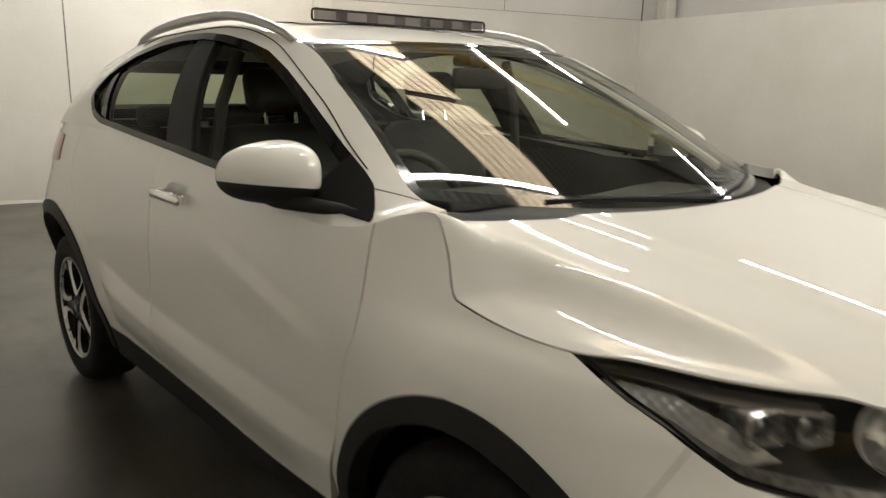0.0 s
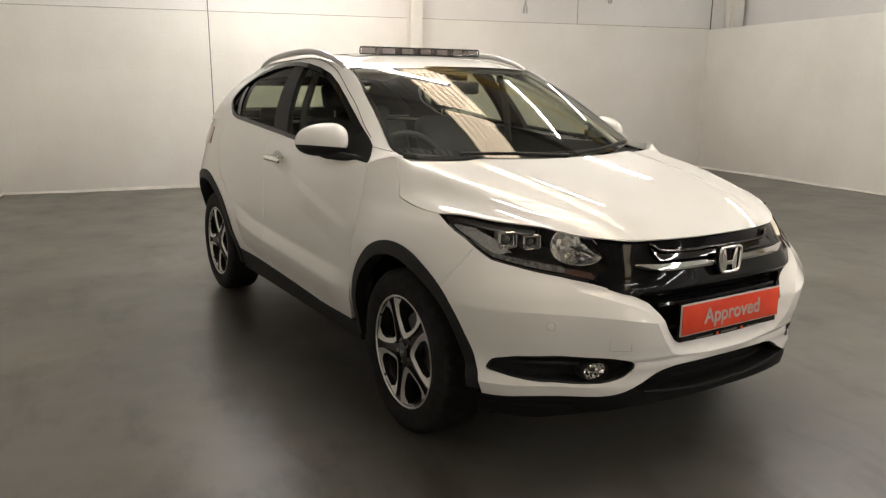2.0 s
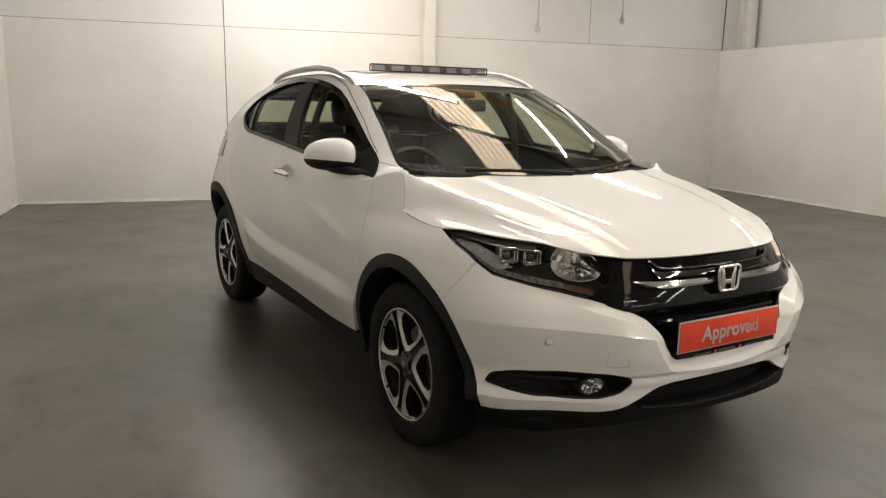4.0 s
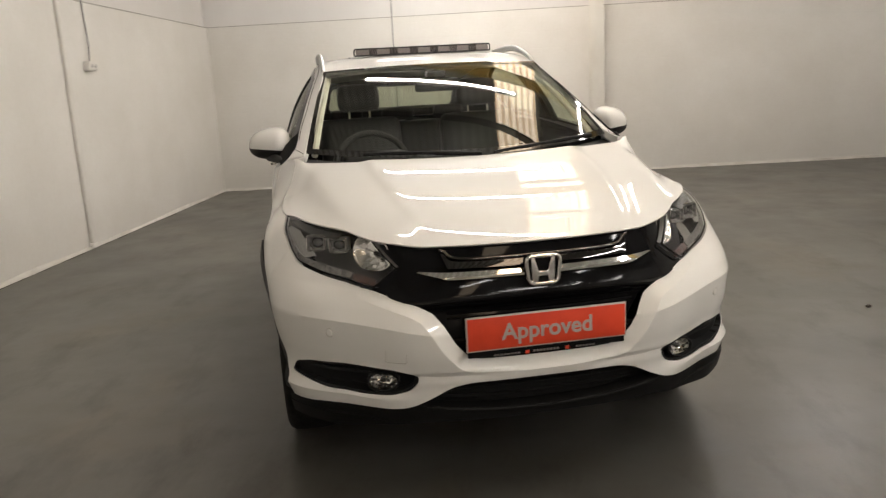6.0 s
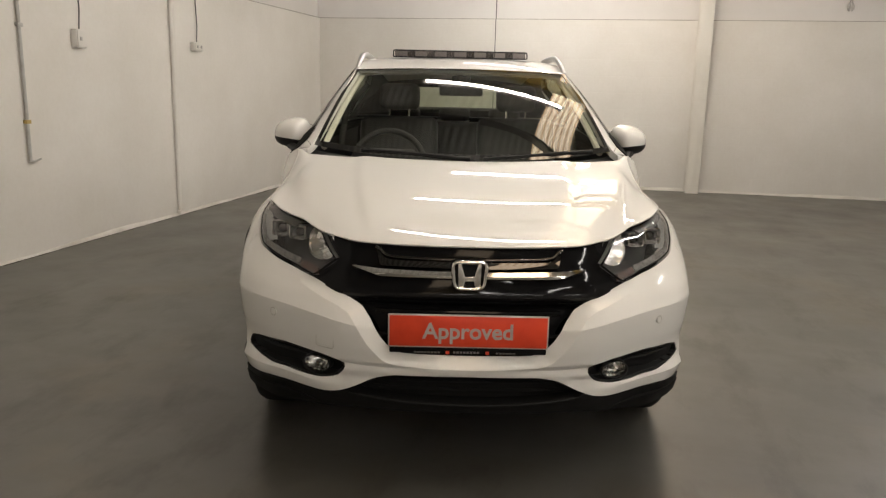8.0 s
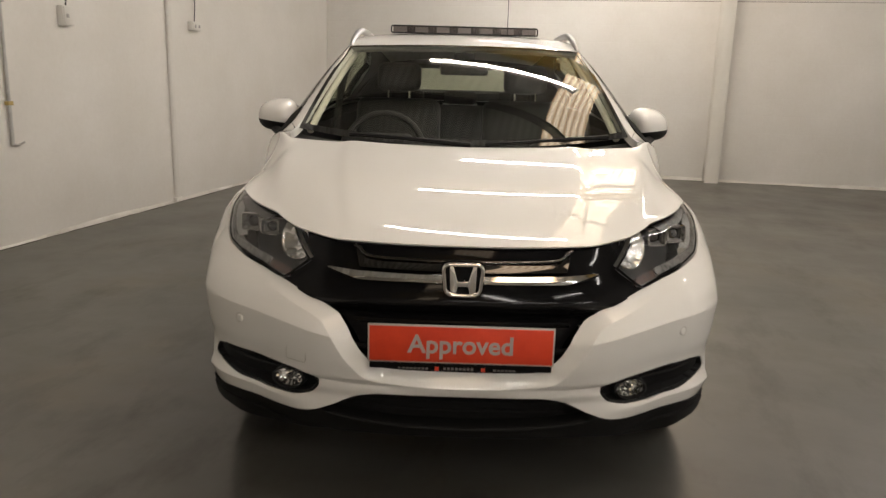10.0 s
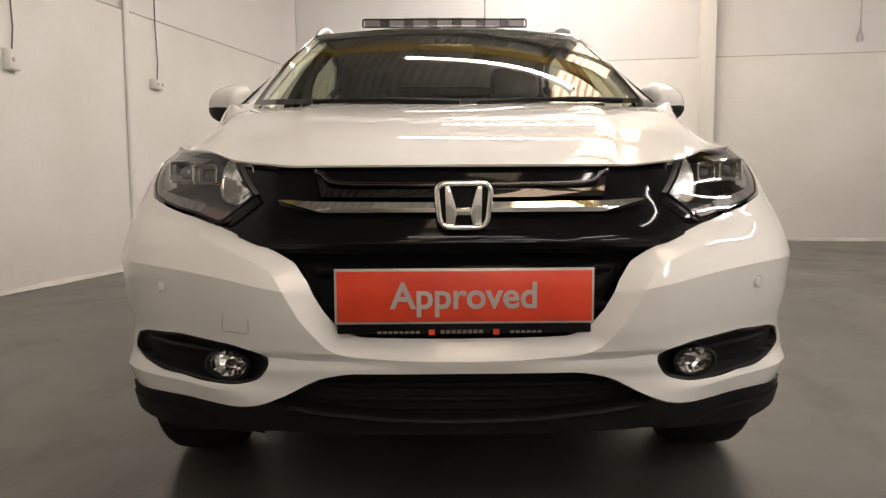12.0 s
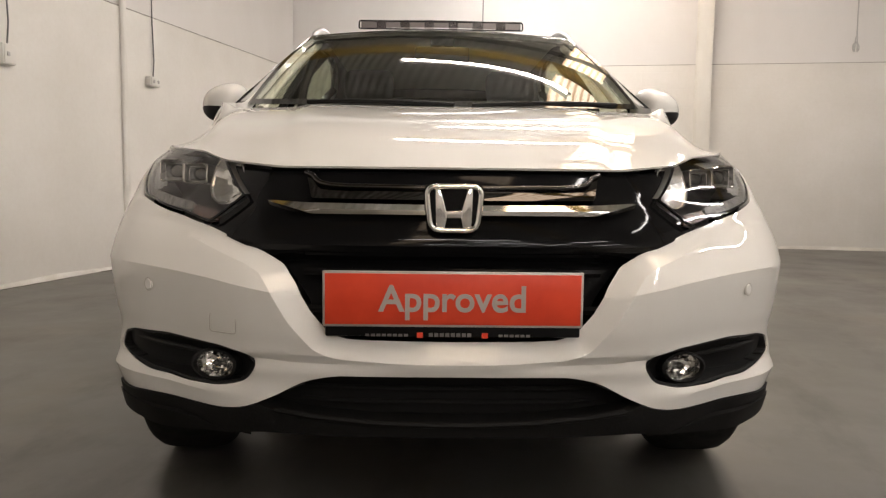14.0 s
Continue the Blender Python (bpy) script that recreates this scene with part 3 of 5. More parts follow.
def sheet(q0, q1, z0, z1, cuts=(), dq=1.5, dz=.015, offset=0.0, depth=.02, gap=.002, whole=False):
    """A piece of the body's skin on the +x side: within q and z, less what the cuts take (functions of q, z, above zero where cut)."""
    qs = np.linspace(q0, q1, max(2, int((q1 - q0) / dq) + 1))
    top = np.minimum(z1, hood_edge_z(qs) - np.where(qs < 14, gap, -.0005))
    vs = np.linspace(0, 1, max(2, int((z1 - z0) / dz) + 1))
    zz = z0 + (top[None] - z0) * vs[:, None]
    if z0 < FOLD - .2 and z1 > FOLD + .2:  # keep one row on the body's fold
        n = int(len(vs) * (FOLD - z0) / (z1 - z0))
        line = fold_line(qs)[None]
        low = z0 + (line - z0) * np.linspace(0, 1, n, endpoint=False)[:, None]
        zz = np.concatenate([low, line + (np.maximum(top[None], line + .02) - line) * np.linspace(0, 1, len(vs) - n)[:, None]])
    bm = bmesh.new()
    add_grid(bm, skin(np.broadcast_to(qs, zz.shape), zz))
    for cut in cuts:
        trim(bm, lambda co: cut(*on_skin(co)))
    if offset:
        shift(bm, offset)
    if whole:
        bm = doubled(bm)
    if depth:
        rim(bm, depth)
    return bm


def both(name, make, mat, parent=None, label=""):
    """A part on each side of the car."""
    return [part(name, bm, mat, parent or car, label) for bm in (make(), flip(make()))]


HEADLIGHT = [(-18.7, .944), (-31, .877), (-38.4, .822), (-47.6, .797), (-52.5, .786), (-57.9, .766), (-62.0, .829), (-56, .908), (-54, 1.0), (-19, 1.0)]
GRILLE = [(-95, .528), (-81.7, .530), (-76.2, .534), (-74.4, .546), (-72, .596), (-70, .656), (-68, .697), (-65.3, .722), (-57.1, .767), (-61.7, .829), (-56.0, .908), (-54.0, 1.0), (-95, 1.0)]
FOG = [(-36.8, .457), (-37.8, .492), (-43, .510), (-51, .520), (-60, .515), (-63.6, .504), (-65.0, .478), (-63.2, .440), (-60, .424), (-55, .420), (-47, .427)]
FOG = [(x / .013, z) for x, z in rounded([(q * .013, z) for q, z in FOG], .014, 3)]
INTAKE = [(-95, .463), (-76, .464), (-72, .453), (-66, .406), (-64.6, .396), (-66, .387), (-71.7, .376), (-79, .367), (-95, .363)]
SCALE = .013  # metres per unit of q near the corner, to weigh distances


def within(poly, grow=0.0):
    d = inside([(q * SCALE, z) for q, z in poly])
    return lambda q, z: grow - d(q * SCALE, z)   # above zero inside: cuts a hole


def outside(poly, grow=0.0):
    d = inside([(q * SCALE, z) for q, z in poly])
    return lambda q, z: d(q * SCALE, z) - grow


arch_r = curve([-180, -150, -120, -90, -50, -30, 0, 60], [.49, .485, .465, .455, .435, .435, .45, .47])


def arch(y0, grow=0.0, rear=False):
    """Above zero within a wheel arch about (y0, WHEEL_Z)."""
    def cut(q, z):
        y = skin(q, z)[..., 1]
        dy, rise = y - y0, z - WHEEL_Z
        r = np.hypot(dy, rise)
        a = np.degrees(np.arctan2(-rise, -dy if rear else dy))
        a = np.where(a > 100, a - 360, a)
        return arch_r(np.clip(a, -180, 60)) * (1.0 + .07 * rear) + grow - r
    return cut


bumper_foot = curve([-90, -76, -72, -66, -62, -59, -47, -38, -30], [.465, .464, .453, .406, .381, .374, .370, .362, .375])
sill_line = curve([30, 66, 120, 168, 205], [.362, .357, .379, .396, .402])
door_gap = curve([.30, .36, .60, .77, .874, 1.064, 1.2], [43, 41, 31, 27, 23, 25, 26])
seam = lambda z: -33.5 + (0.85 - z) * 62  # between bumper and wing

front, back = arch(AXLE_Y), arch(REAR_AXLE_Y, rear=True)

grille_line = inside([(q * SCALE, z) for q, z in GRILLE])


BEVEL = .036


def tent(t):
    return max(0.0, 1 - abs(t))


def bumper_form(co):
    """The bumper's fold at mid height and the bevel that frames the grille."""
    q, z = (float(v) for v in on_skin(co))
    line = float(fold_line(q))
    fold = (.034 * tent((z - line) / (.105 if z > line else .15)) - .011 * float(1 - ease(q, -56, -42))) * float(ease(z, .48, .56)) * float(1 - ease(q, -36, -22))
    bevel = -.034 * max(0.0, 1 - max(0.0, float(grille_line(q * SCALE, z))) / BEVEL) * float(1 - ease(z, .70, .78))
    bevel -= .012 * tent((z - .488) / .020) * float(ease(q, -86, -74)) * float(1 - ease(q, -62, -60))
    fold *= 1 - .38 * float(ease(q, -50, -36))
    low = (.016 * tent((z - .412) / (.03 if z > .412 else .062)) + .016 * float(ease(q, -52, -42)) * float(1 - ease(z, .44, .50))) * float(ease(q, -66, -58))
    return fold + bevel + low


door_fold = curve([.3, .74, 1.22, 1.61, 1.91, 2.1], [.512, .528, .545, .562, .602, .635])


def door_form(co):
    """The fold low on the doors, which climbs to the rear arch, and a faint line above it."""
    d = co.z - float(door_fold(co.y))
    low = .024 * tent(d / (.075 if d > 0 else .16)) * float(ease(co.y, .30, .62)) * float(1 - ease(co.y, 1.85, 2.12))
    d = co.z - .795 - .22 * (co.y - .47)
    return low + .007 * tent(d / (.045 if d > 0 else .10)) * float(ease(co.y, .32, .60)) * float(1 - ease(co.y, .80, 1.25))


# bumper, in one piece across the nose
cuts = [within(HEADLIGHT, .003), within(GRILLE), within(FOG), lambda q, z: bumper_foot(q) - z, lambda q, z: np.where(z < .9, q - seam(z) + .08, -1), front]
bm = sheet(-90, -20, .30, .93, cuts + [within(GRILLE, BEVEL)], dq=.75, dz=.0085, depth=0)
band = sheet(-90, -20, .30, .93, cuts + [outside(GRILLE, BEVEL)], dq=.75, dz=.0085, depth=0)
flat_band = bpy.data.meshes.new("band")
band.to_mesh(flat_band)
bm.from_mesh(flat_band)
bpy.data.meshes.remove(flat_band)
bmesh.ops.remove_doubles(bm, verts=bm.verts, dist=.0005)
shift(bm, bumper_form)
bm = doubled(bm)
rim(bm, .03)
bumper = part("front_bumper", bm, paint, car, "pearl white front bumper", sharp=24)
both("front_door", lambda: sheet(18, 146, .34, 1.2, [lambda q, z: door_gap(z) + .15 - q, lambda q, z: q - 144, lambda q, z: sill_line(q) - z, front], dz=.009, offset=door_form), paint)
both("rear_door", lambda: sheet(144.4, 238, .34, 1.2, [lambda q, z: q - 190 - 45 * ease(z, .5, 1.05), lambda q, z: sill_line(q) - z, back], dz=.009, offset=door_form), paint)
both("rear_quarter", lambda: sheet(180, 340, .34, 1.2, [lambda q, z: 190.4 + 45 * ease(z, .5, 1.05) - q, back,
                                                        within([(252, 1.02), (254, 1.13), (300, 1.15), (300, .97)])]), paint)
both("tail_light", lambda: sheet(248, 302, .92, 1.17, [outside([(252, 1.02), (254, 1.13), (300, 1.15), (300, .97)])], offset=.004), red_lens)

# black cladding
both("wheel_arch_trim", lambda: sheet(-50, 52, .29, .9, [lambda q, z: -front(q, z), arch(AXLE_Y, -.052), lambda q, z: np.where(q < 0, .375, .315) - z], dq=1, dz=.011, depth=.05,
      offset=lambda co: .007 + float(1 - ease(on_skin(co)[0], -30, -12)) * (-.012 + .024 * float(1 - ease(co.z, .40, .46)))), cladding)
both("wheel_arch_trim", lambda: sheet(180, 300, .27, .95, [lambda q, z: -back(q, z), arch(REAR_AXLE_Y, -.055, True), lambda q, z: np.where(q > 250, .42, .30) - z], dq=1.5, dz=.013, offset=.007, depth=.05), cladding)
both("sill", lambda: sheet(28, 205, .275, .42, [lambda q, z: z - sill_line(q) + .002, front, back], offset=.002), cladding)
lip_foot = curve([-90, -66, -60, -48, -36, -26], [.335, .335, .318, .300, .300, .31])
bm = sheet(-90, -26, .25, .47, [lambda q, z: z - bumper_foot(q) + .002, lambda q, z: lip_foot(q) - z, within(INTAKE), arch(AXLE_Y, -.02)], dq=1, dz=.008, depth=.06, whole=True,
           offset=lambda co: .006 + .018 * float(ease(on_skin(co)[0], -54, -42)))
part("lower_lip", bm, lip_black, car, "black plastic lower lip")
both("lip_winglet", lambda: sheet(-65, -34, .292, .345, [arch(AXLE_Y, -.02), lambda q, z: lip_foot(q) - z, lambda q, z: z - .342 + .030 * ease(q, -52, -65)], dq=1, dz=.006, depth=.03,
     offset=lambda co: .007 + .021 * float(ease(on_skin(co)[0], -60, -46))), lip_black)
bm = sheet(-90, -60, .33, .48, [], offset=-.06, depth=0, whole=True)
part("lower_intake", bm, under, car)
bm = bmesh.new()
edge = [Vector(skin(q, z)) + Vector((0, -.008, 0)) for q, z in ((-90, .362), (-84, .364), (-79, .367), (-71.7, .376), (-67, .385))]
add_tube(bm, [Vector((-p.x, p.y, p.z)) for p in edge[:0:-1]] + edge, .007, 8)
part("lip_edge", bm, lip_black, car)
for z in (.395, .425):
    bm = bmesh.new()
    edge = [Vector(skin(q, z)) + Vector((0, .052 + .004 * max(0, q + 73), 0)) for q in np.linspace(-90, -66, 10)]
    add_tube(bm, [Vector((-p.x, p.y, p.z)) for p in edge[:0:-1]] + edge, .006, 6)
    part("intake_slat", bm, under, car)

# grille
bm = sheet(-90, -54, .51, .93, [outside(GRILLE, .004)], dq=1, dz=.008, depth=.02, whole=True,
           offset=lambda co: -.018 - .05 * float(1 - ease(co.z, .70, .74)))
grille = part("grille", bm, gloss_black, car, "gloss black grille panel")
CHROME = [(-95, .793), (-71.2, .792), (-64.6, .820), (-71, .814), (-95, .812)]
bm = sheet(-90, -62, .77, .84, [outside(CHROME)], dq=1, dz=.0022, depth=.012, whole=True,
           offset=lambda co: .010 - .42 * max(0.0, co.z - .799) - .9 * max(0.0, .799 - co.z) * float(abs(co.x) < .30))
part("chrome_bar", bm, chrome, grille, "chrome grille bar")
BLADE = [(-95, .822), (-71.4, .823), (-69.6, .880), (-70.8, .872), (-72.2, .856), (-76, .850), (-95, .849)]
bm = sheet(-90, -68, .81, .89, [outside(BLADE)], dq=.7, dz=.005, depth=.012, whole=True,
           offset=lambda co: .004 - .012 * float(ease(co.z, .82, .86)) + .10 * max(0.0, abs(co.x) - .290))
blade = part("chrome_blade", bm, dark_chrome, grille, "dark polished blade above the grille bar")
bm = bmesh.new()
edge = [Vector(skin(q, z)) + Vector((0, .004, 0)) for q, z in ((-90, .849), (-84, .849), (-79, .850), (-76, .850), (-73.6, .852), (-72.2, .856), (-71.4, .863), (-70.8, .872), (-69.6, .878))]
add_tube(bm, [Vector((-p.x, p.y, p.z)) for p in edge[:0:-1]] + edge, .0055, 10)
part("rolled_edge", bm, dark_chrome, blade)
for z in (.715, .675, .60, .565):
    bm = bmesh.new()
    pts = [Vector(skin(q, z)) + Vector((0, .045, 0)) for q in np.linspace(-90, -71, 12)]
    for p in pts:
        p.x = min(p.x, .32)
    pts = [Vector((-p.x, p.y, p.z)) for p in pts[:0:-1]] + pts
    add_tube(bm, pts, .009, 6)
    part("slat", bm, gloss_black, grille)

# underlay that shows dark in the gaps
both("inner_panel", lambda: sheet(-62, 330, .30, 1.15, [front, back, within(FOG, .004), within(HEADLIGHT, .004), within(GRILLE, .05)], dq=2, dz=.04, offset=-.022, depth=0), under)

# bonnet: a patch between the nose edge, the wing edges and the scuttle
TIP, END = -18.7, 13.8
TIP_Z = float(hood_edge_z(TIP))
HOOD_END = skin(END, hood_edge_z(END))
hood_front_x = curve(np.linspace(-90, TIP, 40), skin(np.linspace(-90, TIP, 40), hood_edge_z(np.linspace(-90, TIP, 40)))[:, 0])


def ramp(t, w=.045):
    return w * math.log1p(math.exp(t / w))


HOOD_Q = {}


def hood_q(a):
    """The place on the nose edge that lies a of the way out."""
    if a not in HOOD_Q:
        lo, hi = -90.0, TIP
        for _ in range(30):
            mid = (lo + hi) / 2
            lo, hi = (mid, hi) if float(hood_front_x(mid)) < a * float(hood_front_x(TIP)) else (lo, mid)
        HOOD_Q[a] = lo, skin(lo, hood_edge_z(lo))
    return HOOD_Q[a]


def hood_point(a, b):
    """a: 0 in the middle to 1 at the wing; b: 0 at the nose to 1 at the scuttle."""
    lo, front = hood_q(a)
    sq = TIP + (END - TIP) * b
    edge = skin(sq, hood_edge_z(sq))
    end_y = -.02 + (HOOD_END[1] + .02) * a ** 2.2
    y = front[1] + (end_y - front[1]) * b
    tip_y = float(skin(TIP, TIP_Z)[1])
    y += (edge[1] - tip_y - (HOOD_END[1] - tip_y) * b) * a ** 6
    # a raised middle with a step at each side, then a gentle slope to the ridge and a hollow fall to the wing
    x = a * edge[0]
    step = (x - (.452 + .06 * y - .11 * min(y, 0) ** 2)) / .011
    top = 1.094 + .146 * y - .03 * min(y, 0) ** 2 - .0095 / (1 + math.exp(-max(-40.0, min(40.0, step)))) - .055 * ramp(step * .011, .020)
    shoulder = .70 + .25 * b
    t = min(1.0, (ramp(a - shoulder, .016) - ramp(-shoulder, .016)) / (ramp(1 - shoulder, .016) - ramp(-shoulder, .016)))
    s = 1 - (1 - t) ** 1.7
    grow = 1 - math.exp(-(y - front[1]) / .122)
    z = front[2] + (top - front[2]) * grow * (1 - s) + (edge[2] - TIP_Z) * s
    return np.array([x, y, z])


bm = bmesh.new()
add_grid(bm, [[hood_point(a * .9975, b ** 1.4) for a in np.linspace(0, 1, 130)] for b in np.linspace(0, 1, 64)])
bm = doubled(bm)
rim(bm, .005)
part("bonnet", bm, paint, car, "glossy pearl white bonnet with two creases", sharp=25)


def build_wing():
    """The wing: the body's side, joined to the strip of the top beside the bonnet."""
    bm = sheet(-36, 36, .30, 1.2, [within(HEADLIGHT, .003), lambda q, z: seam(z) + .08 - q, lambda q, z: q - door_gap(z) + .15, front], dq=1.0, dz=.011, depth=0,
               offset=lambda co: bumper_form(co) if co.y < -.1 else 0.0)
    bmesh.ops.remove_doubles(bm, verts=bm.verts, dist=.0016)
    bmesh.ops.recalc_face_normals(bm, faces=bm.faces)
    rim(bm, .02)
    return bm


for wing in (build_wing(), flip(build_wing())):
    part("front_wing", wing, paint, car, sharp=62)

# greenhouse: roof, screen, side frames and glass
roof_side_x = curve([.18, .26, .60, .995, 1.5, 2.1, 2.75], [.704, .700, .638, .572, .575, .565, .53])
roof_side_z = curve([.18, .26, .60, .995, 1.5, 2.1, 2.75], [1.113, 1.122, 1.298, 1.481, 1.548, 1.532, 1.455])


def belt(y):
    z = float(hood_edge_z((y - FRONT_Y) * 100))
    return skin((y - FRONT_Y) * 100 if y < REAR_Y else 250, z)


def flank(y, v):
    """The side of the greenhouse: v from the belt (0) to the roof edge (1)."""
    lo = Vector(belt(y))
    lo.y = y
    hi = Vector((float(roof_side_x(y)), y, float(roof_side_z(y))))
    p = lo.lerp(hi, v)
    p.x += .035 * math.sin(math.pi * v) * min(1, (hi.z - lo.z) / .3)
    return p


WINDOW = [(.312, 1.078), (.335, 1.098), (.40, 1.145), (.445, 1.168), (.60, 1.242), (.80, 1.337), (.95, 1.402), (1.10, 1.456), (1.25, 1.490), (1.40, 1.512), (1.56, 1.525), (1.74, 1.526), (1.95, 1.512),
          (2.18, 1.474), (2.33, 1.430), (2.41, 1.392), (2.455, 1.325), (2.44, 1.285), (2.31, 1.218), (2.20, 1.195), (1.75, 1.166), (1.44, 1.147), (1.15, 1.127), (.85, 1.108), (.62, 1.096), (.45, 1.088)]


def flank_sheet(y0, y1, cuts, rows=28, step=.02, offset=0.0, depth=.012):
    bm = bmesh.new()
    ys = np.linspace(y0, y1, int((y1 - y0) / step) + 1)
    add_grid(bm, [[flank(y, v) for y in ys] for v in np.linspace(0, 1, rows)])
    for cut in cuts:
        trim(bm, lambda co: cut(co[:, 1], co[:, 2]))
    if offset:
        shift(bm, offset)
    if depth:
        rim(bm, depth)
    return bm


window = inside(WINDOW)
both("side_frame", lambda: flank_sheet(.185, 2.75, [lambda y, z: -window(y, z)], depth=.03), paint)
both("window_trim", lambda: flank_sheet(.3, 2.45, [lambda y, z: window(y, z), lambda y, z: -.022 - window(y, z)], depth=.02, offset=.003), gloss_black)
PILLAR_FRONT = lambda z: 1.285 + .55 * (z - 1.16)
PILLAR_REAR = lambda z: 1.494 + .39 * (z - 1.163)
both("front_side_window", lambda: flank_sheet(.3, 1.60, [lambda y, z: window(y, z) + .018, lambda y, z: y - PILLAR_FRONT(z) - .01], offset=-.012, depth=0), side_glass)
both("rear_side_window", lambda: flank_sheet(1.4, 2.5, [lambda y, z: window(y, z) + .018, lambda y, z: PILLAR_REAR(z) - .01 - y], offset=-.012, depth=0), rear_glass)
both("door_pillar", lambda: flank_sheet(1.15, 1.8, [lambda y, z: window(y, z) + .012, lambda y, z: PILLAR_FRONT(z) - y, lambda y, z: y - PILLAR_REAR(z)], offset=-.004, depth=.03), cladding)
both("quarter_pillar", lambda: flank_sheet(1.9, 2.5, [lambda y, z: window(y, z) + .012, lambda y, z: 2.17 + .62 * (z - 1.21) - y, lambda y, z: y - 2.235 - .52 * (z - 1.21)], offset=-.006, depth=.03), gloss_black)
both("mirror_triangle", lambda: flank_sheet(.3, .8, [lambda y, z: window(y, z), lambda y, z: y - .56 + .45 * (z - 1.1)], offset=.005, depth=.02), under)


def screen_point(u, v):
    """The windscreen: u from -1 to 1 across, v from the scuttle (0) to the roof (1)."""
    w = abs(u)
    lo = Vector((.692 * u, -.0 + .306 * w ** 2.2, 1.090 + .030 * w * w))
    hi = Vector((.566 * u, .895 + .098 * w ** 2.2, 1.494 - .012 * w * w))
    p = lo.lerp(hi, v)
    return p + Vector((0, -.5, .85)) * .020 * math.sin(math.pi * v)


def screen_sheet(u0, u1, v0, v1, n=40, m=24):
    bm = bmesh.new()
    add_grid(bm, [[screen_point(u, v) for u in np.linspace(u0, u1, n)] for v in np.linspace(v0, v1, m)])
    return bm


screen = part("windscreen", screen_sheet(-1, 1, 0, 1), screen_glass, car, "clear laminated windscreen with black border")
screen.visible_shadow = False
for u0, u1, v0, v1 in ((-1, 1, 0, .05), (-1, 1, .972, 1), (-1, -.972, .05, .972), (.972, 1, .05, .972)):
    bm = screen_sheet(u0, u1, v0, v1)
    shift(bm, .003)
    part("border", bm, frit, screen)


def roof_point(u, y):
    x = float(roof_side_x(y))
    z = float(roof_side_z(y)) + .034 * ease(y, .9, 1.5) * (1 - abs(u) ** 2.4)
    y2 = y - .10 * (1 - abs(u) ** 2.2) * (1 - ease(y, .995, 1.6))
    return Vector((x * u, y2, z + .012 * (1 - abs(u) ** 2.4) * (1 - ease(y, .9, 1.5))))


bm = bmesh.new()
add_grid(bm, [[roof_point(u, y) for u in np.linspace(-1, 1, 41)] for y in np.linspace(.995, 2.75, 60)])
rim(bm, .02)
part("roof", bm, paint, car)
bm = bmesh.new()
add_grid(bm, [[roof_point(u, y) - Vector((0, 0, .03)) for u in np.linspace(-.97, .97, 21)] for y in np.linspace(.995, 2.72, 30)])
part("headlining", bm, headlining, car)

# tailgate
bm = bmesh.new()
rows = []
for v in np.linspace(0, 1, 16):
    row = []
    for u in np.linspace(-1, 1, 33):
        q = 340 - abs(u) * 90
        lo = Vector(skin(q, float(hood_edge_z(q))))
        lo.x = math.copysign(lo.x, u)
        hi = roof_point(u, 2.75)
        p = lo.lerp(hi, v)
        p += Vector((0, .05, .03)) * math.sin(math.pi * v)
        row.append(p)
    rows.append(row)
add_grid(bm, rows)
bmesh.ops.reverse_faces(bm, faces=bm.faces)
frame_bm = bm.copy()


def back_pane(co):
    """Above zero outside the rear screen."""
    t = (co[:, 2] - 1.16) / .30
    return np.maximum(np.abs(co[:, 0]) - (.52 - .05 * t), np.maximum(.25 - t, t - .88) * .3)


trim(frame_bm, lambda co: -back_pane(co))
rim(frame_bm, .03)
tailgate = part("tailgate", frame_bm, [cabin_black], car, "tailgate with rear screen")
trim(bm, back_pane)
part("rear_screen", bm, rear_glass, tailgate)
both("pillar_lining", lambda: flank_sheet(1.2, 2.74, [lambda y, z: -.004 - window(y, z)], offset=-.034, depth=0), cabin_black)


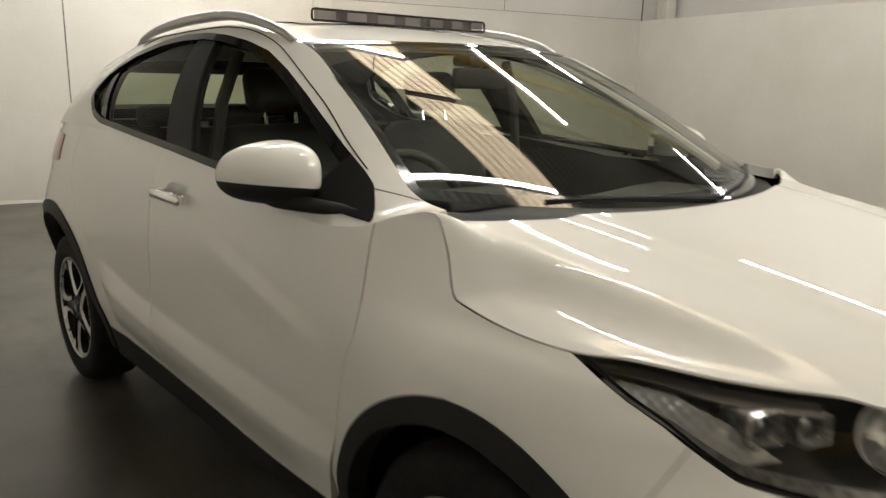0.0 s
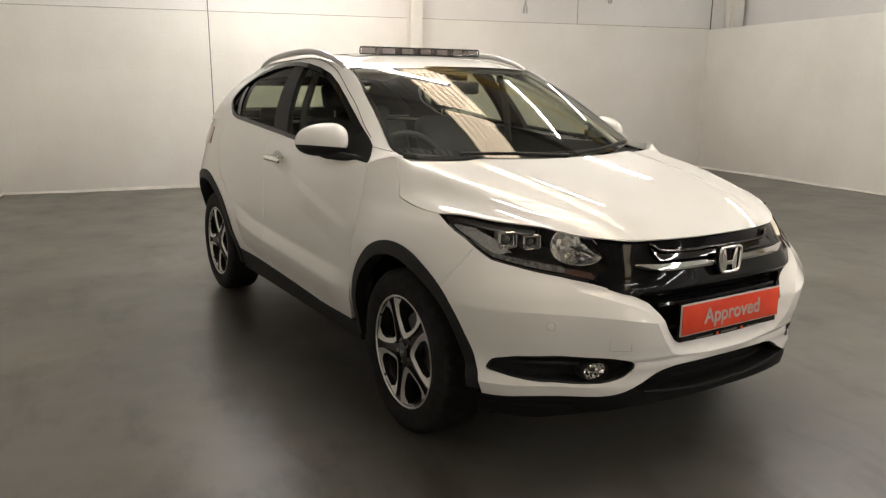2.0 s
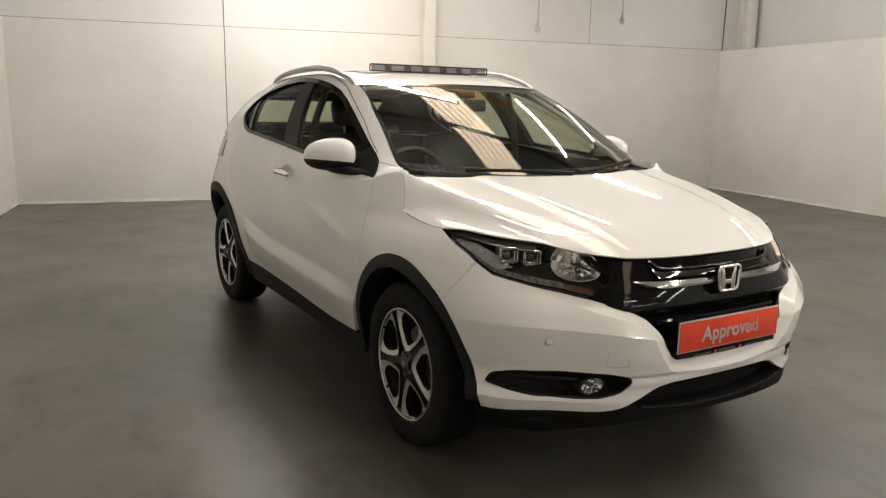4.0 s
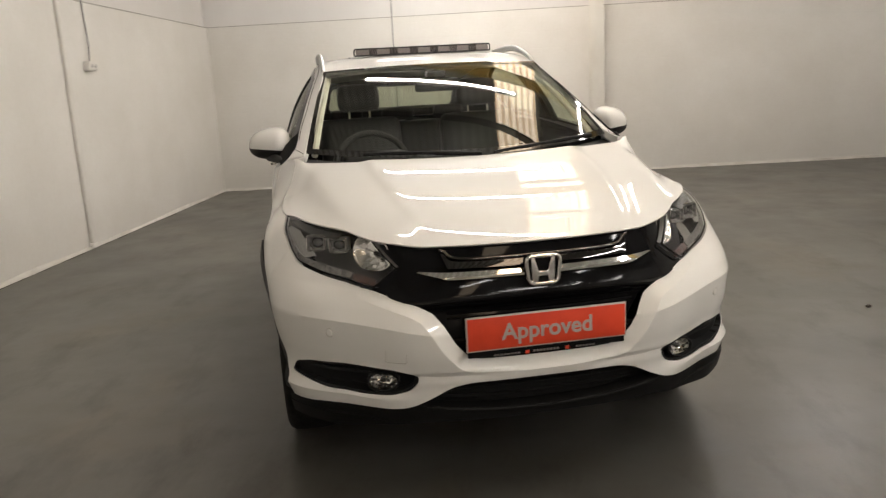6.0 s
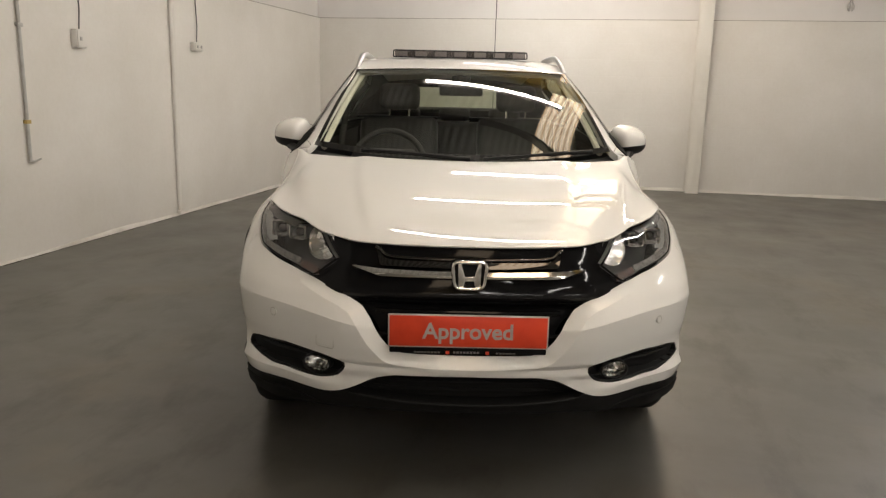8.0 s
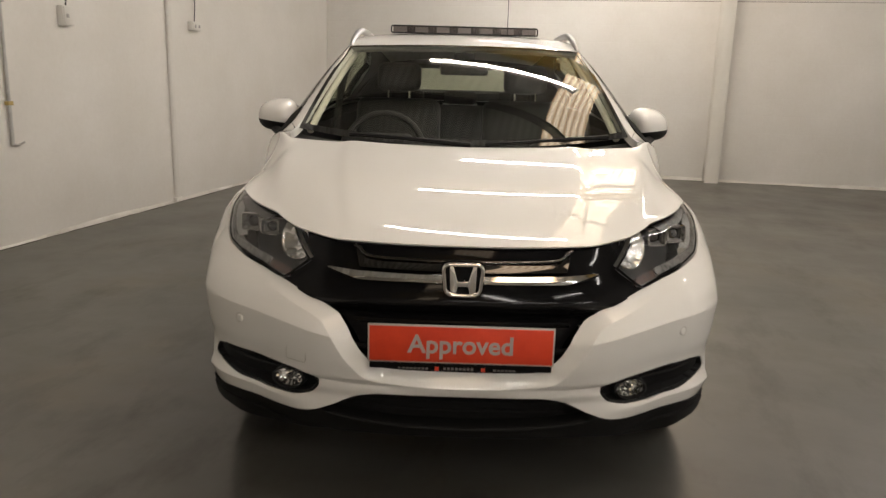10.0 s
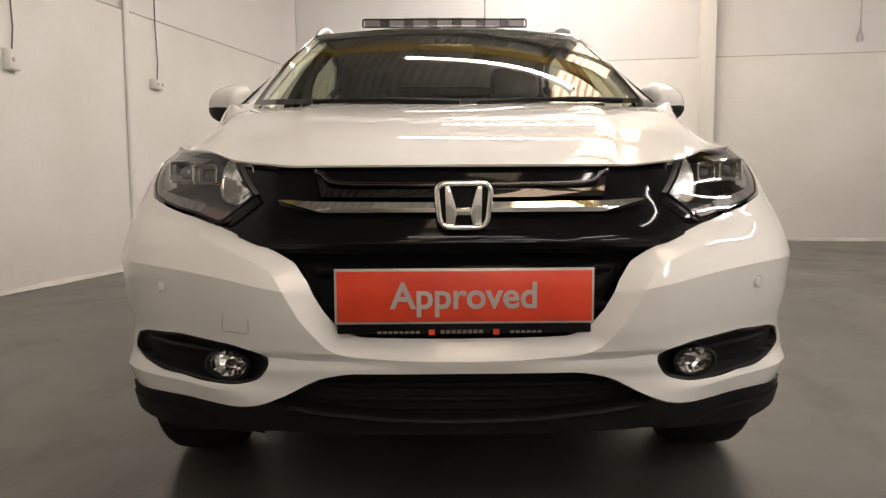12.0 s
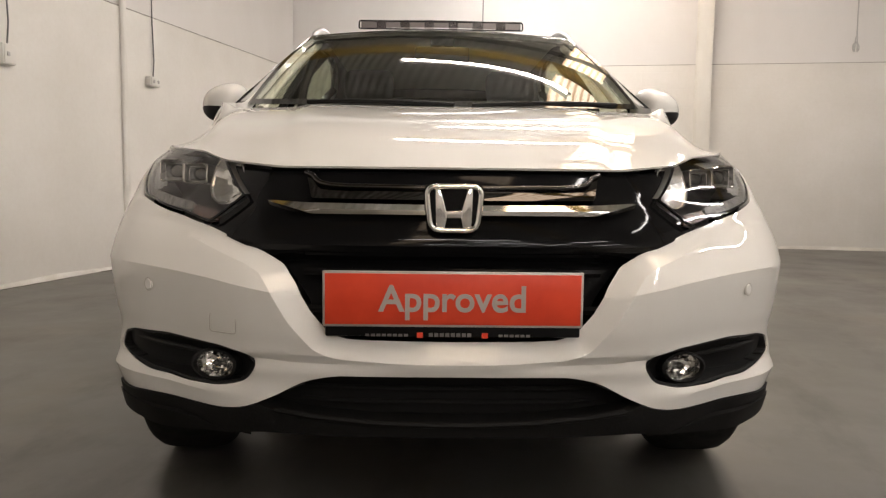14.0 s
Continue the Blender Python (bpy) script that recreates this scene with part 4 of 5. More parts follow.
# wheels
def build_wheel(parent, x, y, side):
    """side: 1 or -1, the way its face looks."""
    w = holder("wheel", parent, (x, y, WHEEL_Z))
    turn = Matrix.Diagonal((side, 1, 1, 1))
    bm = bmesh.new()
    prof = [(.222, -.095), (.25, -.105), (.29, -.108), (.318, -.098), (.330, -.08), (.334, -.05), (.334, 0), (.334, .05), (.330, .08), (.318, .098), (.300, .106), (.27, .108), (.245, .104), (.228, .096), (.222, .085)]
    add_lathe(bm, prof, turn, 64)
    bmesh.ops.recalc_face_normals(bm, faces=bm.faces)
    part("tyre", bm, rubber, w)
    bm = bmesh.new()
    add_lathe(bm, [(.225, -.09), (.205, -.07), (.20, .02), (.208, .055), (.216, .075), (.228, .086), (.229, .096), (.222, .097), (.214, .088)], turn, 64)
    bmesh.ops.recalc_face_normals(bm, faces=bm.faces)
    part("rim", bm, dark_alloy, w)
    bm = bmesh.new()
    add_lathe(bm, [(.2295, .090), (.2285, .099), (.2235, .0995), (.2195, .094)], turn, 64)
    bmesh.ops.recalc_face_normals(bm, faces=bm.faces)
    part("rim_edge", bm, machined, w)
    bm = bmesh.new()
    add_lathe(bm, [(.02, .0), (.15, .0), (.15, -.02), (.02, -.02)], turn, 40)
    part("brake_disc", bm, disc_metal, w)
    face = Matrix(((0, 0, side, 0), (1, 0, 0, 0), (0, 1, 0, 0), (0, 0, 0, 1)))
    for k in range(5):
        spin = face @ Matrix.Translation((0, 0, .058)) @ Matrix.Rotation(2 * math.pi * k / 5 + .51, 4, "Z")
        bm = bmesh.new()
        # dark grooved spoke between two windows
        a = math.radians(36)
        add_prism(bm, [(.03 * math.cos(a) - .016 * math.sin(a), .03 * math.sin(a) + .016 * math.cos(a)), (.03 * math.cos(a) + .016 * math.sin(a), .03 * math.sin(a) - .016 * math.cos(a)),
                       (.212 * math.cos(a - .13), .212 * math.sin(a - .13)), (.212 * math.cos(a + .13), .212 * math.sin(a + .13))], .020, spin)
        part("spoke", bm, dark_alloy, w)
        # machined frame round a window
        polar = [(.060, 0), (.074, 17), (.105, 26), (.150, 30.5), (.195, 31), (.221, 30), (.221, 0), (.221, -30), (.195, -31), (.150, -30.5), (.105, -26), (.074, -17)]
        outer = [(r * math.cos(math.radians(t)), r * math.sin(math.radians(t))) for r, t in polar]
        polar = [(.084, 0), (.092, 9), (.112, 16.5), (.152, 24), (.188, 23), (.212, 16), (.215, 0), (.212, -16), (.188, -23), (.152, -24), (.112, -16.5), (.092, -9)]
        inner = [(r * math.cos(math.radians(t)), r * math.sin(math.radians(t))) for r, t in polar]
        bm = bmesh.new()
        n = len(outer)
        of, ob_, nf, nb = ([bm.verts.new((x_, y_, h)) for x_, y_ in o] for o, h in ((outer, .036), (outer, .0), (inner, .030), (inner, .0)))
        for i in range(n):
            j = (i + 1) % n
            bm.faces.new((of[i], of[j], nf[j], nf[i])).material_index = 0
            bm.faces.new((ob_[i], ob_[j], of[j], of[i])).material_index = 1
            bm.faces.new((nf[i], nf[j], nb[j], nb[i])).material_index = 1
        bmesh.ops.transform(bm, matrix=spin, verts=bm.verts)
        bmesh.ops.recalc_face_normals(bm, faces=bm.faces)
        part("spoke_frame", bm, [machined, dark_alloy], w, "machined silver spoke edge", 25)
        bm = bmesh.new()
        add_lathe(bm, [(.008, .0), (.008, .018), (.0005, .020)], face @ Matrix.Rotation(2 * math.pi * k / 5 + .51 + .63, 4, "Z") @ Matrix.Translation((.045, 0, .075)) @ Matrix.Rotation(-math.pi / 2, 4, "Y"), 8)
        bmesh.ops.recalc_face_normals(bm, faces=bm.faces)
        part("wheel_nut", bm, disc_metal, w)
    bm = bmesh.new()
    add_lathe(bm, [(.066, .03), (.066, .074), (.060, .080), (.034, .080), (.032, .092), (.026, .095), (.0005, .096)], turn, 32)
    bmesh.ops.recalc_face_normals(bm, faces=bm.faces)
    part("hub", bm, dark_alloy, w, "dark hub with centre cap")
    bm = bmesh.new()
    for dx in (-.009, .009):
        add_box(bm, (.094, dx - .0025, -.013), (.098, dx + .0025, .013), .001, turn)
    add_box(bm, (.094, -.008, -.0025), (.098, .008, .0025), .0, turn)
    part("cap_badge", bm, satin, w)
    return w


for x, side in ((-.748, -1), (.748, 1)):
    for y in (AXLE_Y, REAR_AXLE_Y):
        build_wheel(car, x, y, side)
        bm = bmesh.new()
        add_lathe(bm, [(.425, side * .03), (.425, -side * .22), (.02, -side * .22)], Matrix.Translation((x, y, WHEEL_Z + .02)), 40)
        trim(bm, lambda co: .36 - co[:, 2])
        part("wheel_well", bm, under, car)

# underside
bm = bmesh.new()
add_box(bm, (-.52, -.55, .25), (.52, 3.2, .34), .02)
part("underside", bm, under, car)
bm = bmesh.new()
add_box(bm, (-.54, -.68, .268), (.54, -.30, .33), .02, None, 2)
part("undertray", bm, under, car)


# ---- the car's fittings ----
def spot_on(q, z, inset=0.0, side=1, up=(0, 0, 1), ahead=0.0):
    """A frame on the skin: its z axis looks out, its y axis up; side -1 is the -x side."""
    p = Vector(skin(q, z))
    n = (Vector(skin(q + .3, z)) - Vector(skin(q - .3, z))).cross(Vector((0, 0, 1))).normalized()
    p -= n * inset
    n = n.lerp(Vector((0, -1, 0)), ahead).normalized()
    if side < 0:
        p.x, n.x = -p.x, -n.x
    x = Vector(up).cross(n).normalized()
    y = n.cross(x)
    m = Matrix((x, y, n)).transposed().to_4x4()
    m.translation = p
    return m


def ball(bm, m, rx, ry, rz, seg=16, ring=10, half=False):
    made = bmesh.ops.create_uvsphere(bm, u_segments=seg, v_segments=ring, radius=1)["verts"]
    if half:
        drop = [v for v in made if v.co.z < -.02]
        bmesh.ops.delete(bm, geom=drop, context="VERTS")
        made = [v for v in made if v.is_valid]
    bmesh.ops.transform(bm, matrix=m @ Matrix.Diagonal((rx, ry, rz, 1)), verts=made)


def walled(bm):
    """Gives a sunk sheet walls that reach out to the skin."""
    bm.normal_update()
    free = [e for e in bm.edges if len(e.link_faces) == 1]
    twin = {}
    for e in free:
        for v in e.verts:
            if v not in twin:
                twin[v] = v.co + v.normal * (.008 + .045 * float(1 - ease(abs(v.co.x), .60, .76)) + bumper_form(v.co))
    twin = {v: bm.verts.new(p) for v, p in twin.items()}
    for e in free:
        a, b = e.link_loops[0].vert, e.link_loops[0].link_loop_next.vert
        bm.faces.new((b, a, twin[a], twin[b]))
    return bm


PROJECTORS = ((.684, -.520, .880, .032, .027), (.613, -.562, .873, .031, .024))


def facing(at, way):
    """A pose at a place whose z axis looks along way, with y up."""
    z = Vector(way).normalized()
    x = Vector((0, 0, 1)).cross(z).normalized()
    m = Matrix((x, z.cross(x), z)).transposed().to_4x4()
    m.translation = Vector(at)
    return m


for side in (1, -1):
    mir = (lambda bm: bm) if side > 0 else flip
    lamp = part("headlight", mir(sheet(-64, -18, .75, .99, [outside(HEADLIGHT, -.003)], dq=.8, dz=.006, offset=-.002, depth=.0, gap=.004)), lens, car, "clear headlight with dark housing and two projectors")
    lamp.visible_shadow = False
    part("housing", mir(sheet(-63, -18, .755, .99, [outside(HEADLIGHT, -.004)], dq=1, dz=.008, gap=.006, depth=.0,
         offset=lambda co: -.012 - .100 * float(ease(co.z, .775, .80)) * float(1 - ease(co.y, -.46, -.28)))), lamp_black, lamp)
    part("rim", mir(sheet(-64, -18, .75, .99, [outside(HEADLIGHT, -.003), within(HEADLIGHT, -.007)], dq=.8, dz=.006, offset=-.001, depth=.004, gap=.004)), gloss_black, lamp)
    bm = sheet(-60, -19, .86, .99, [outside(HEADLIGHT, -.005), lambda q, z: hood_edge_z(q) - .026 + .010 * ease(q, -40, -22) - z, lambda q, z: -47 - q], dq=.8, dz=.006, depth=.004, gap=.005,
               offset=lambda co: -.006 - .55 * max(0.0, co.z - float(hood_edge_z(float(on_skin(co)[0]))) + .030))
    part("visor", mir(bm), lamp_black, lamp)
    for x, y, z, w, h in PROJECTORS:
        m = facing((side * x, y, z), (side * .30, -1, .06))
        ring = rounded([(-w, -h), (w, -h), (w, h), (-w, h)], .009, 4)
        bm = bmesh.new()
        loops = [[bm.verts.new(m @ Vector((px * k, py * k, d))) for px, py in ring] for k, d in ((.96, -.055), (1.0, -.012), (1.0, .0), (.93, .006), (.84, .002), (.60, -.016), (.58, -.026))]
        for a, b in zip(loops, loops[1:]):
            for n in range(len(a)):
                bm.faces.new((a[n], a[(n + 1) % len(a)], b[(n + 1) % len(a)], b[n]))
        bmesh.ops.recalc_face_normals(bm, faces=bm.faces)
        part("projector_frame", bm, guide, lamp, "", 20)
        for k, d, r in ((1.0, .004, .0020), (.74, -.004, .0014)):
            bm = bmesh.new()
            add_tube(bm, [m @ Vector((px * k, py * k, d)) for px, py in ring], r, 6, True)
            part("projector_rim", bm, chrome, lamp)
        bm = bmesh.new()
        ball(bm, m @ Matrix.Translation((0, 0, -.018)), w * .64, h * .66, .012, 20, 10, True)
        part("projector_lens", bm, crystal, lamp)
    # inner reflector: a long drop-shaped dish
    d = Vector((-side * .103, -.145, -.050)).normalized()
    n = Vector((side * .55, -.80, .22))
    n = (n - d * n.dot(d)).normalized()
    dish = Matrix((d, n.cross(d), n)).transposed().to_4x4()
    dish.translation = Vector((side * .509, -.668, .860))
    rnd = random.Random(5)
    bm = bmesh.new()
    rings, count = [], 30
    for r in (1.0, .97, .84, .68, .5, .3, .12):
        rings.append([bm.verts.new(dish @ Vector((.090 * r * math.cos(t) * (1.0 if math.cos(t) > 0 else .92), .058 * r * math.sin(t) * (1 - .22 * math.cos(t)) * side,
                      -.040 * (1 - r * r) ** .8 + rnd.uniform(-.0042, .0042) * (r < .95)))) for t in (2 * math.pi * k / count for k in range(count))])
    for a, b in zip(rings, rings[1:]):
        for k in range(count):
            bm.faces.new((a[k], a[(k + 1) % count], b[(k + 1) % count], b[k]))
    bm.faces.new(rings[-1])
    bmesh.ops.recalc_face_normals(bm, faces=bm.faces)
    part("reflector", bm, bright_optics, lamp, "faceted silver reflector", 14)
    bm = bmesh.new()
    add_tube(bm, [dish @ Vector((.091 * math.cos(t) * (1.0 if math.cos(t) > 0 else .92), .059 * math.sin(t) * (1 - .22 * math.cos(t)) * side, .001)) for t in (2 * math.pi * k / 36 for k in range(36))], .0022, 6, True)
    part("reflector_rim", bm, chrome, lamp)
    bm = bmesh.new()
    add_tube(bm, [dish @ Vector((.004, 0, -.036)), dish @ Vector((.004, 0, -.016)), dish @ Vector((.004, 0, -.008))], [.012, .010, .004], 12)
    part("bulb", bm, crystal, lamp)
    bm = bmesh.new()
    add_box(bm, (-.020, -.004, -.030), (.055, .004, -.024), .002, dish)
    part("bulb_shield", bm, lamp_black, lamp)
    part("side_reflector", mir(sheet(-61, -49, .755, .85, [outside([(-58.2, .777), (-53, .793), (-53.4, .812), (-57.6, .799)])], dq=.5, dz=.005, offset=-.014, depth=.01)), amber, lamp, "amber side reflector")
    part("light_guide", mir(sheet(-54, -22, .77, .95, [outside([(-23, .922), (-32, .882), (-38.5, .842), (-53, .812), (-53, .798), (-38.8, .828), (-32.4, .872)], .002)], dq=.7, dz=.005, offset=-.010, depth=.008)), guide, lamp)
    bm = sheet(-44, -20, .82, .96, [outside([(-23, .928), (-31.5, .921), (-38, .892), (-43, .852), (-38.5, .839), (-31, .880)])], dq=.4, dz=.01, depth=0,
               offset=lambda co: -.014 - .006 * abs(math.sin((co.y + .6 * co.z) * 150)))
    part("outer_reflector", mir(bm), satin, lamp, "", 3)

    # silver strip at the inner end, drawn for the rooflight's reflection there
    bm = bmesh.new()
    end = [(-55.6 - 5.8 * t, .904 - .074 * t) for t in np.linspace(0, 1, 7)]
    add_grid(bm, [[spot_on(q, z, d, side).translation for q, z in end] for d in (.004, .010, .030)])
    bmesh.ops.recalc_face_normals(bm, faces=bm.faces)
    part("inner_glint", bm, satin, lamp, "silver strip drawn for the reflection at the lamp's inner end")

    # fog lamp in its pocket
    pocket = part("fog_lamp_pocket", mir(walled(sheet(-67, -34, .40, .54, [outside(FOG, -.001)], dq=.8, dz=.006, depth=0,
                  offset=lambda co: -.010 - .045 * float(1 - ease(abs(co.x), .60, .76))))), cladding, car, "black fog lamp surround")
    bm = sheet(-67, -34, .41, .54, [outside(FOG, -.0015), within(FOG, -.006)], dq=.5, dz=.004, depth=.034, offset=lambda co: bumper_form(co) - .003)
    part("pocket_rim", mir(bm), cladding, pocket)
    m = Matrix.Translation((side * .511, -.783, .460)) @ pose(0, 0, 0, 90, 0, 0) @ pose(0, 0, 0, 0, side * 12, 0) @ Matrix.Diagonal((1.08, .72, 1, 1))
    bm = bmesh.new()
    add_lathe(bm, [(.049, -.03), (.049, .012), (.043, .016), (.041, .004)], m @ pose(0, 0, 0, 0, -90, 0), 32)
    bmesh.ops.recalc_face_normals(bm, faces=bm.faces)
    part("bezel", bm, cladding, pocket)
    bm = bmesh.new()
    add_lathe(bm, [(.041, .002), (.036, -.007), (.029, -.014), (.021, -.019), (.012, -.022), (.0005, -.022)], m @ pose(0, 0, 0, 0, -90, 0), 18)
    rnd = random.Random(8)
    for v in bm.verts:
        v.co += Vector([rnd.uniform(-.0018, .0018) for _ in range(3)])
    part("fog_reflector", bm, fog_silver, pocket, "", 3)
    bm = bmesh.new()
    ball(bm, m @ Matrix.Translation((0, 0, -.012)), .012, .012, .016, 12, 8)
    part("fog_bulb", bm, crystal, pocket)
    bm = bmesh.new()
    ball(bm, m, .041, .041, .014, 24, 10, True)
    glass = part("fog_lens", bm, lens, pocket)
    glass.visible_shadow = False

    bm = bmesh.new()
    add_tube(bm, [spot_on(q, z, .012 + d, side).translation for q, z, d in ((-57, .478, .03), (-53, .484, .016), (-48, .487, .004), (-42, .486, .0))], [.004, .006, .007, .004], 8)
    part("fin", bm, cladding, pocket)

    # parking sensors and door handles
    for q, z in ((-49.8, .628),):
        m = spot_on(q, z, -bumper_form(Vector(skin(q, z))) - .0005, side)
        bm = bmesh.new()
        add_lathe(bm, [(.0005, .0035), (.010, .003), (.0125, .0005), (.0125, -.004)], m @ pose(0, 0, 0, 0, -90, 0), 20)
        bmesh.ops.recalc_face_normals(bm, faces=bm.faces)
        sensor = part("parking_sensor", bm, paint, bumper)
        bm = bmesh.new()
        add_lathe(bm, [(.0150, .0026), (.0130, .0026)], m @ pose(0, 0, 0, 0, -90, 0), 20)
        part("ring", bm, ledge_grey, bumper)
    m = spot_on(124, 1.022, 0, side)
    bm = bmesh.new()
    add_box(bm, (-.112, -.017, .018), (.112, .017, .046), .013, m, 3)
    handle = part("door_handle", bm, chrome, car, "chrome door handle")
    bm = bmesh.new()
    ball(bm, m, .085, .042, .003, 20, 8, True)
    part("recess", bm, satin, handle)
    for dx in (-.085, .085):
        bm = bmesh.new()
        add_box(bm, (dx - .020, -.015, -.004), (dx + .020, .015, .03), .005, m)
        part("mount", bm, chrome, handle)

    # door mirror
    base = Matrix.Translation((side * .862, .668, 1.148))
    mirror = holder("door_mirror", car, (0, 0, 0))
    tagged(mirror, "white door mirror with black lower half")
    for name, keep, mat in (("cap", 1, paint), ("lower_shell", -1, cladding)):
        bm = bmesh.new()
        bmesh.ops.create_uvsphere(bm, u_segments=36, v_segments=24, radius=1)
        for v in bm.verts:
            x, y, z = v.co
            sx, sz = math.copysign(abs(x) ** .72, x), math.copysign(abs(z) ** .75, z)
            back_ = max(-y, 0)
            v.co = Vector((sx * .100 * (1 - .12 * back_), y * (.140 if y < 0 else .100) + .046 * sx, sz * (.082 if sz > 0 else .066) * (1 - .08 * (sx > 0) * sx) - .014 * sx * (sz > 0)))
        trim(bm, lambda co: keep * (-.021 + .012 * co[:, 0] / .106 - .05 * co[:, 1] - co[:, 2]))
        rim(bm, .006)
        bmesh.ops.transform(bm, matrix=Matrix.Diagonal((side, 1, 1, 1)), verts=bm.verts)
        if side < 0:
            bmesh.ops.reverse_faces(bm, faces=bm.faces)
        bmesh.ops.transform(bm, matrix=base, verts=bm.verts)
        part(name, bm, mat, mirror, "pearl white mirror cap" if keep > 0 else "black lower mirror shell")
    bm = bmesh.new()
    add_tube(bm, [(side * .785, .34, 1.088), (side * .80, .42, 1.090), (side * .83, .52, 1.092), (side * .86, .61, 1.098), (side * .875, .66, 1.11)], [.010, .015, .019, .024, .026], 12)
    part("stem", bm, cladding, mirror)
    bm = bmesh.new()
    add_box(bm, (-.082, .062, -.046), (.082, .080, .050), .02, base @ Matrix.Rotation(side * .42, 4, 'Z'))
    part("mirror_glass", bm, mirror_glass, mirror)

    # seam between door frames and body
    bm = bmesh.new()
    tops = curve([p[0] for p in WINDOW[1:16]], [p[1] for p in WINDOW[1:16]])
    pts = []
    for y in np.linspace(.45, 2.2, 46):
        lo, hi = flank(y, 0), flank(y, 1)
        p = flank(y, min(.985, (float(tops(y)) + .005 + .013 * float(ease(y, .45, .75)) + .012 * float(ease(y, .8, 1.3)) - lo.z) / (hi.z - lo.z)))
        pts.append((side * (p.x + .0002), p.y, p.z))
    add_tube(bm, pts, .0019, 5)
    part("door_seam", bm, under, car)
    # joint between the wing and the windscreen pillar
    bm = bmesh.new()
    pts = []
    for y in np.linspace(.392, .275, 10):
        lo, hi = flank(y, 0), flank(y, 1)
        p = flank(y, max(.01, (1.125 + .13 * (y - .288) - lo.z) / (hi.z - lo.z)))
        pts.append((side * p.x, p.y, p.z))
    add_tube(bm, pts, .0014, 5)
    part("wing_joint", bm, under, car)

    # roof rail
    ys = np.linspace(1.03, 2.36, 26)
    bm = bmesh.new()
    pts = []
    for k, y in enumerate(ys):
        t = k / (len(ys) - 1)
        lift = .040 * min(1, math.sin(math.pi * t) ** .45 * 1.02)
        pts.append((side * (float(roof_side_x(y)) - .004), y, float(roof_side_z(y)) + lift - .006))
    add_tube(bm, pts, [.012 + .006 * math.sin(math.pi * k / 25) for k in range(26)], 10)
    part("roof_rail", bm, satin, car, "satin silver roof rail")


    # wiper
    pts = [Vector(screen_point(u, v)) + Vector((0, -.004, .006)) for u, v in (((.04, .005), (-.2, .03), (-.45, .035), (-.66, .02)) if side < 0 else ((.86, .02), (.6, .035), (.35, .03), (.12, .012)))]
    bm = bmesh.new()
    add_tube(bm, pts, [.009, .006, .0045, .004], 8)
    arm = part("wiper_arm", bm, cladding, car, "black wiper arm")
    bm = bmesh.new()
    add_tube(bm, [p + Vector((0, -.002, -.007)) for p in pts], .004, 6)
    part("blade", bm, rubber, arm)

# scuttle under the screen
bm = bmesh.new()
add_grid(bm, [[Vector((s * end_x, y, z)) for s in np.linspace(-1, 1, 31) for end_x, y, z in (((.70, -.06 + .27 * abs(s) ** 2.2 + dy, 1.045 + .03 * s * s + dz)),)] for dy, dz in ((-.03, -.04), (.0, .0), (.07, .012), (.14, .02))])
part("scuttle", bm, cladding, car, "black plastic scuttle panel")

# red dealer plate in its black holder
bm = bmesh.new()
add_box(bm, (-.256, -.018, -.077), (.256, .0, .057), .004)
plate = part("dealer_plate", bm, gloss_black, car, "red dealer plate with pale lettering in a black holder")
plate.location = (0, -.905, .628)
bm = bmesh.new()
add_box(bm, (-.260, -.022, -.056), (.260, -.017, .056), .002)
part("plate_frame", bm, plate_edge, plate)
bm = bmesh.new()
add_box(bm, (-.255, -.025, -.051), (.255, -.021, .051), .001)
part("plate_face", bm, plate_red, plate, "red plate face")


def lettering(text, size, mat, parent, at, width=None):
    c = bpy.data.curves.new("lettering", "FONT")
    c.body, c.size, c.align_x, c.align_y, c.extrude, c.offset = text, size, "CENTER", "CENTER", .0006, .0014
    ob = new("lettering_source", c)
    me = bpy.data.meshes.new_from_object(ob.evaluated_get(bpy.context.evaluated_depsgraph_get()))
    bpy.data.objects.remove(ob)
    if width:
        xs = [v.co.x for v in me.vertices]
        k = width / (max(xs) - min(xs))
        for v in me.vertices:
            v.co.x *= k
    me.materials.clear()
    me.materials.append(mat)
    out = new("lettering", me)
    out.parent = parent
    out.matrix_local = at
    return out


lettering("Approved", .074, letter_white, plate, pose(0, -.0258, -.001, 90, 0, 0), .294)
for x0, x1 in ((-.175, -.078), (-.048, .050), (.092, .165)):
    n = int((x1 - x0) / .011)
    bm = bmesh.new()
    for k in range(n):
        add_box(bm, (x0 + k * .011, -.0195, -.076), (x0 + k * .011 + .008, -.0178, -.071 + .002 * (abs(x0) < .05)))
    part("small_print", bm, letter_grey, plate)
for x in (-.066, .064):
    bm = bmesh.new()
    add_box(bm, (x - .006, -.0195, -.079), (x + .006, -.0178, -.068))
    part("red_mark", bm, plate_red, plate)

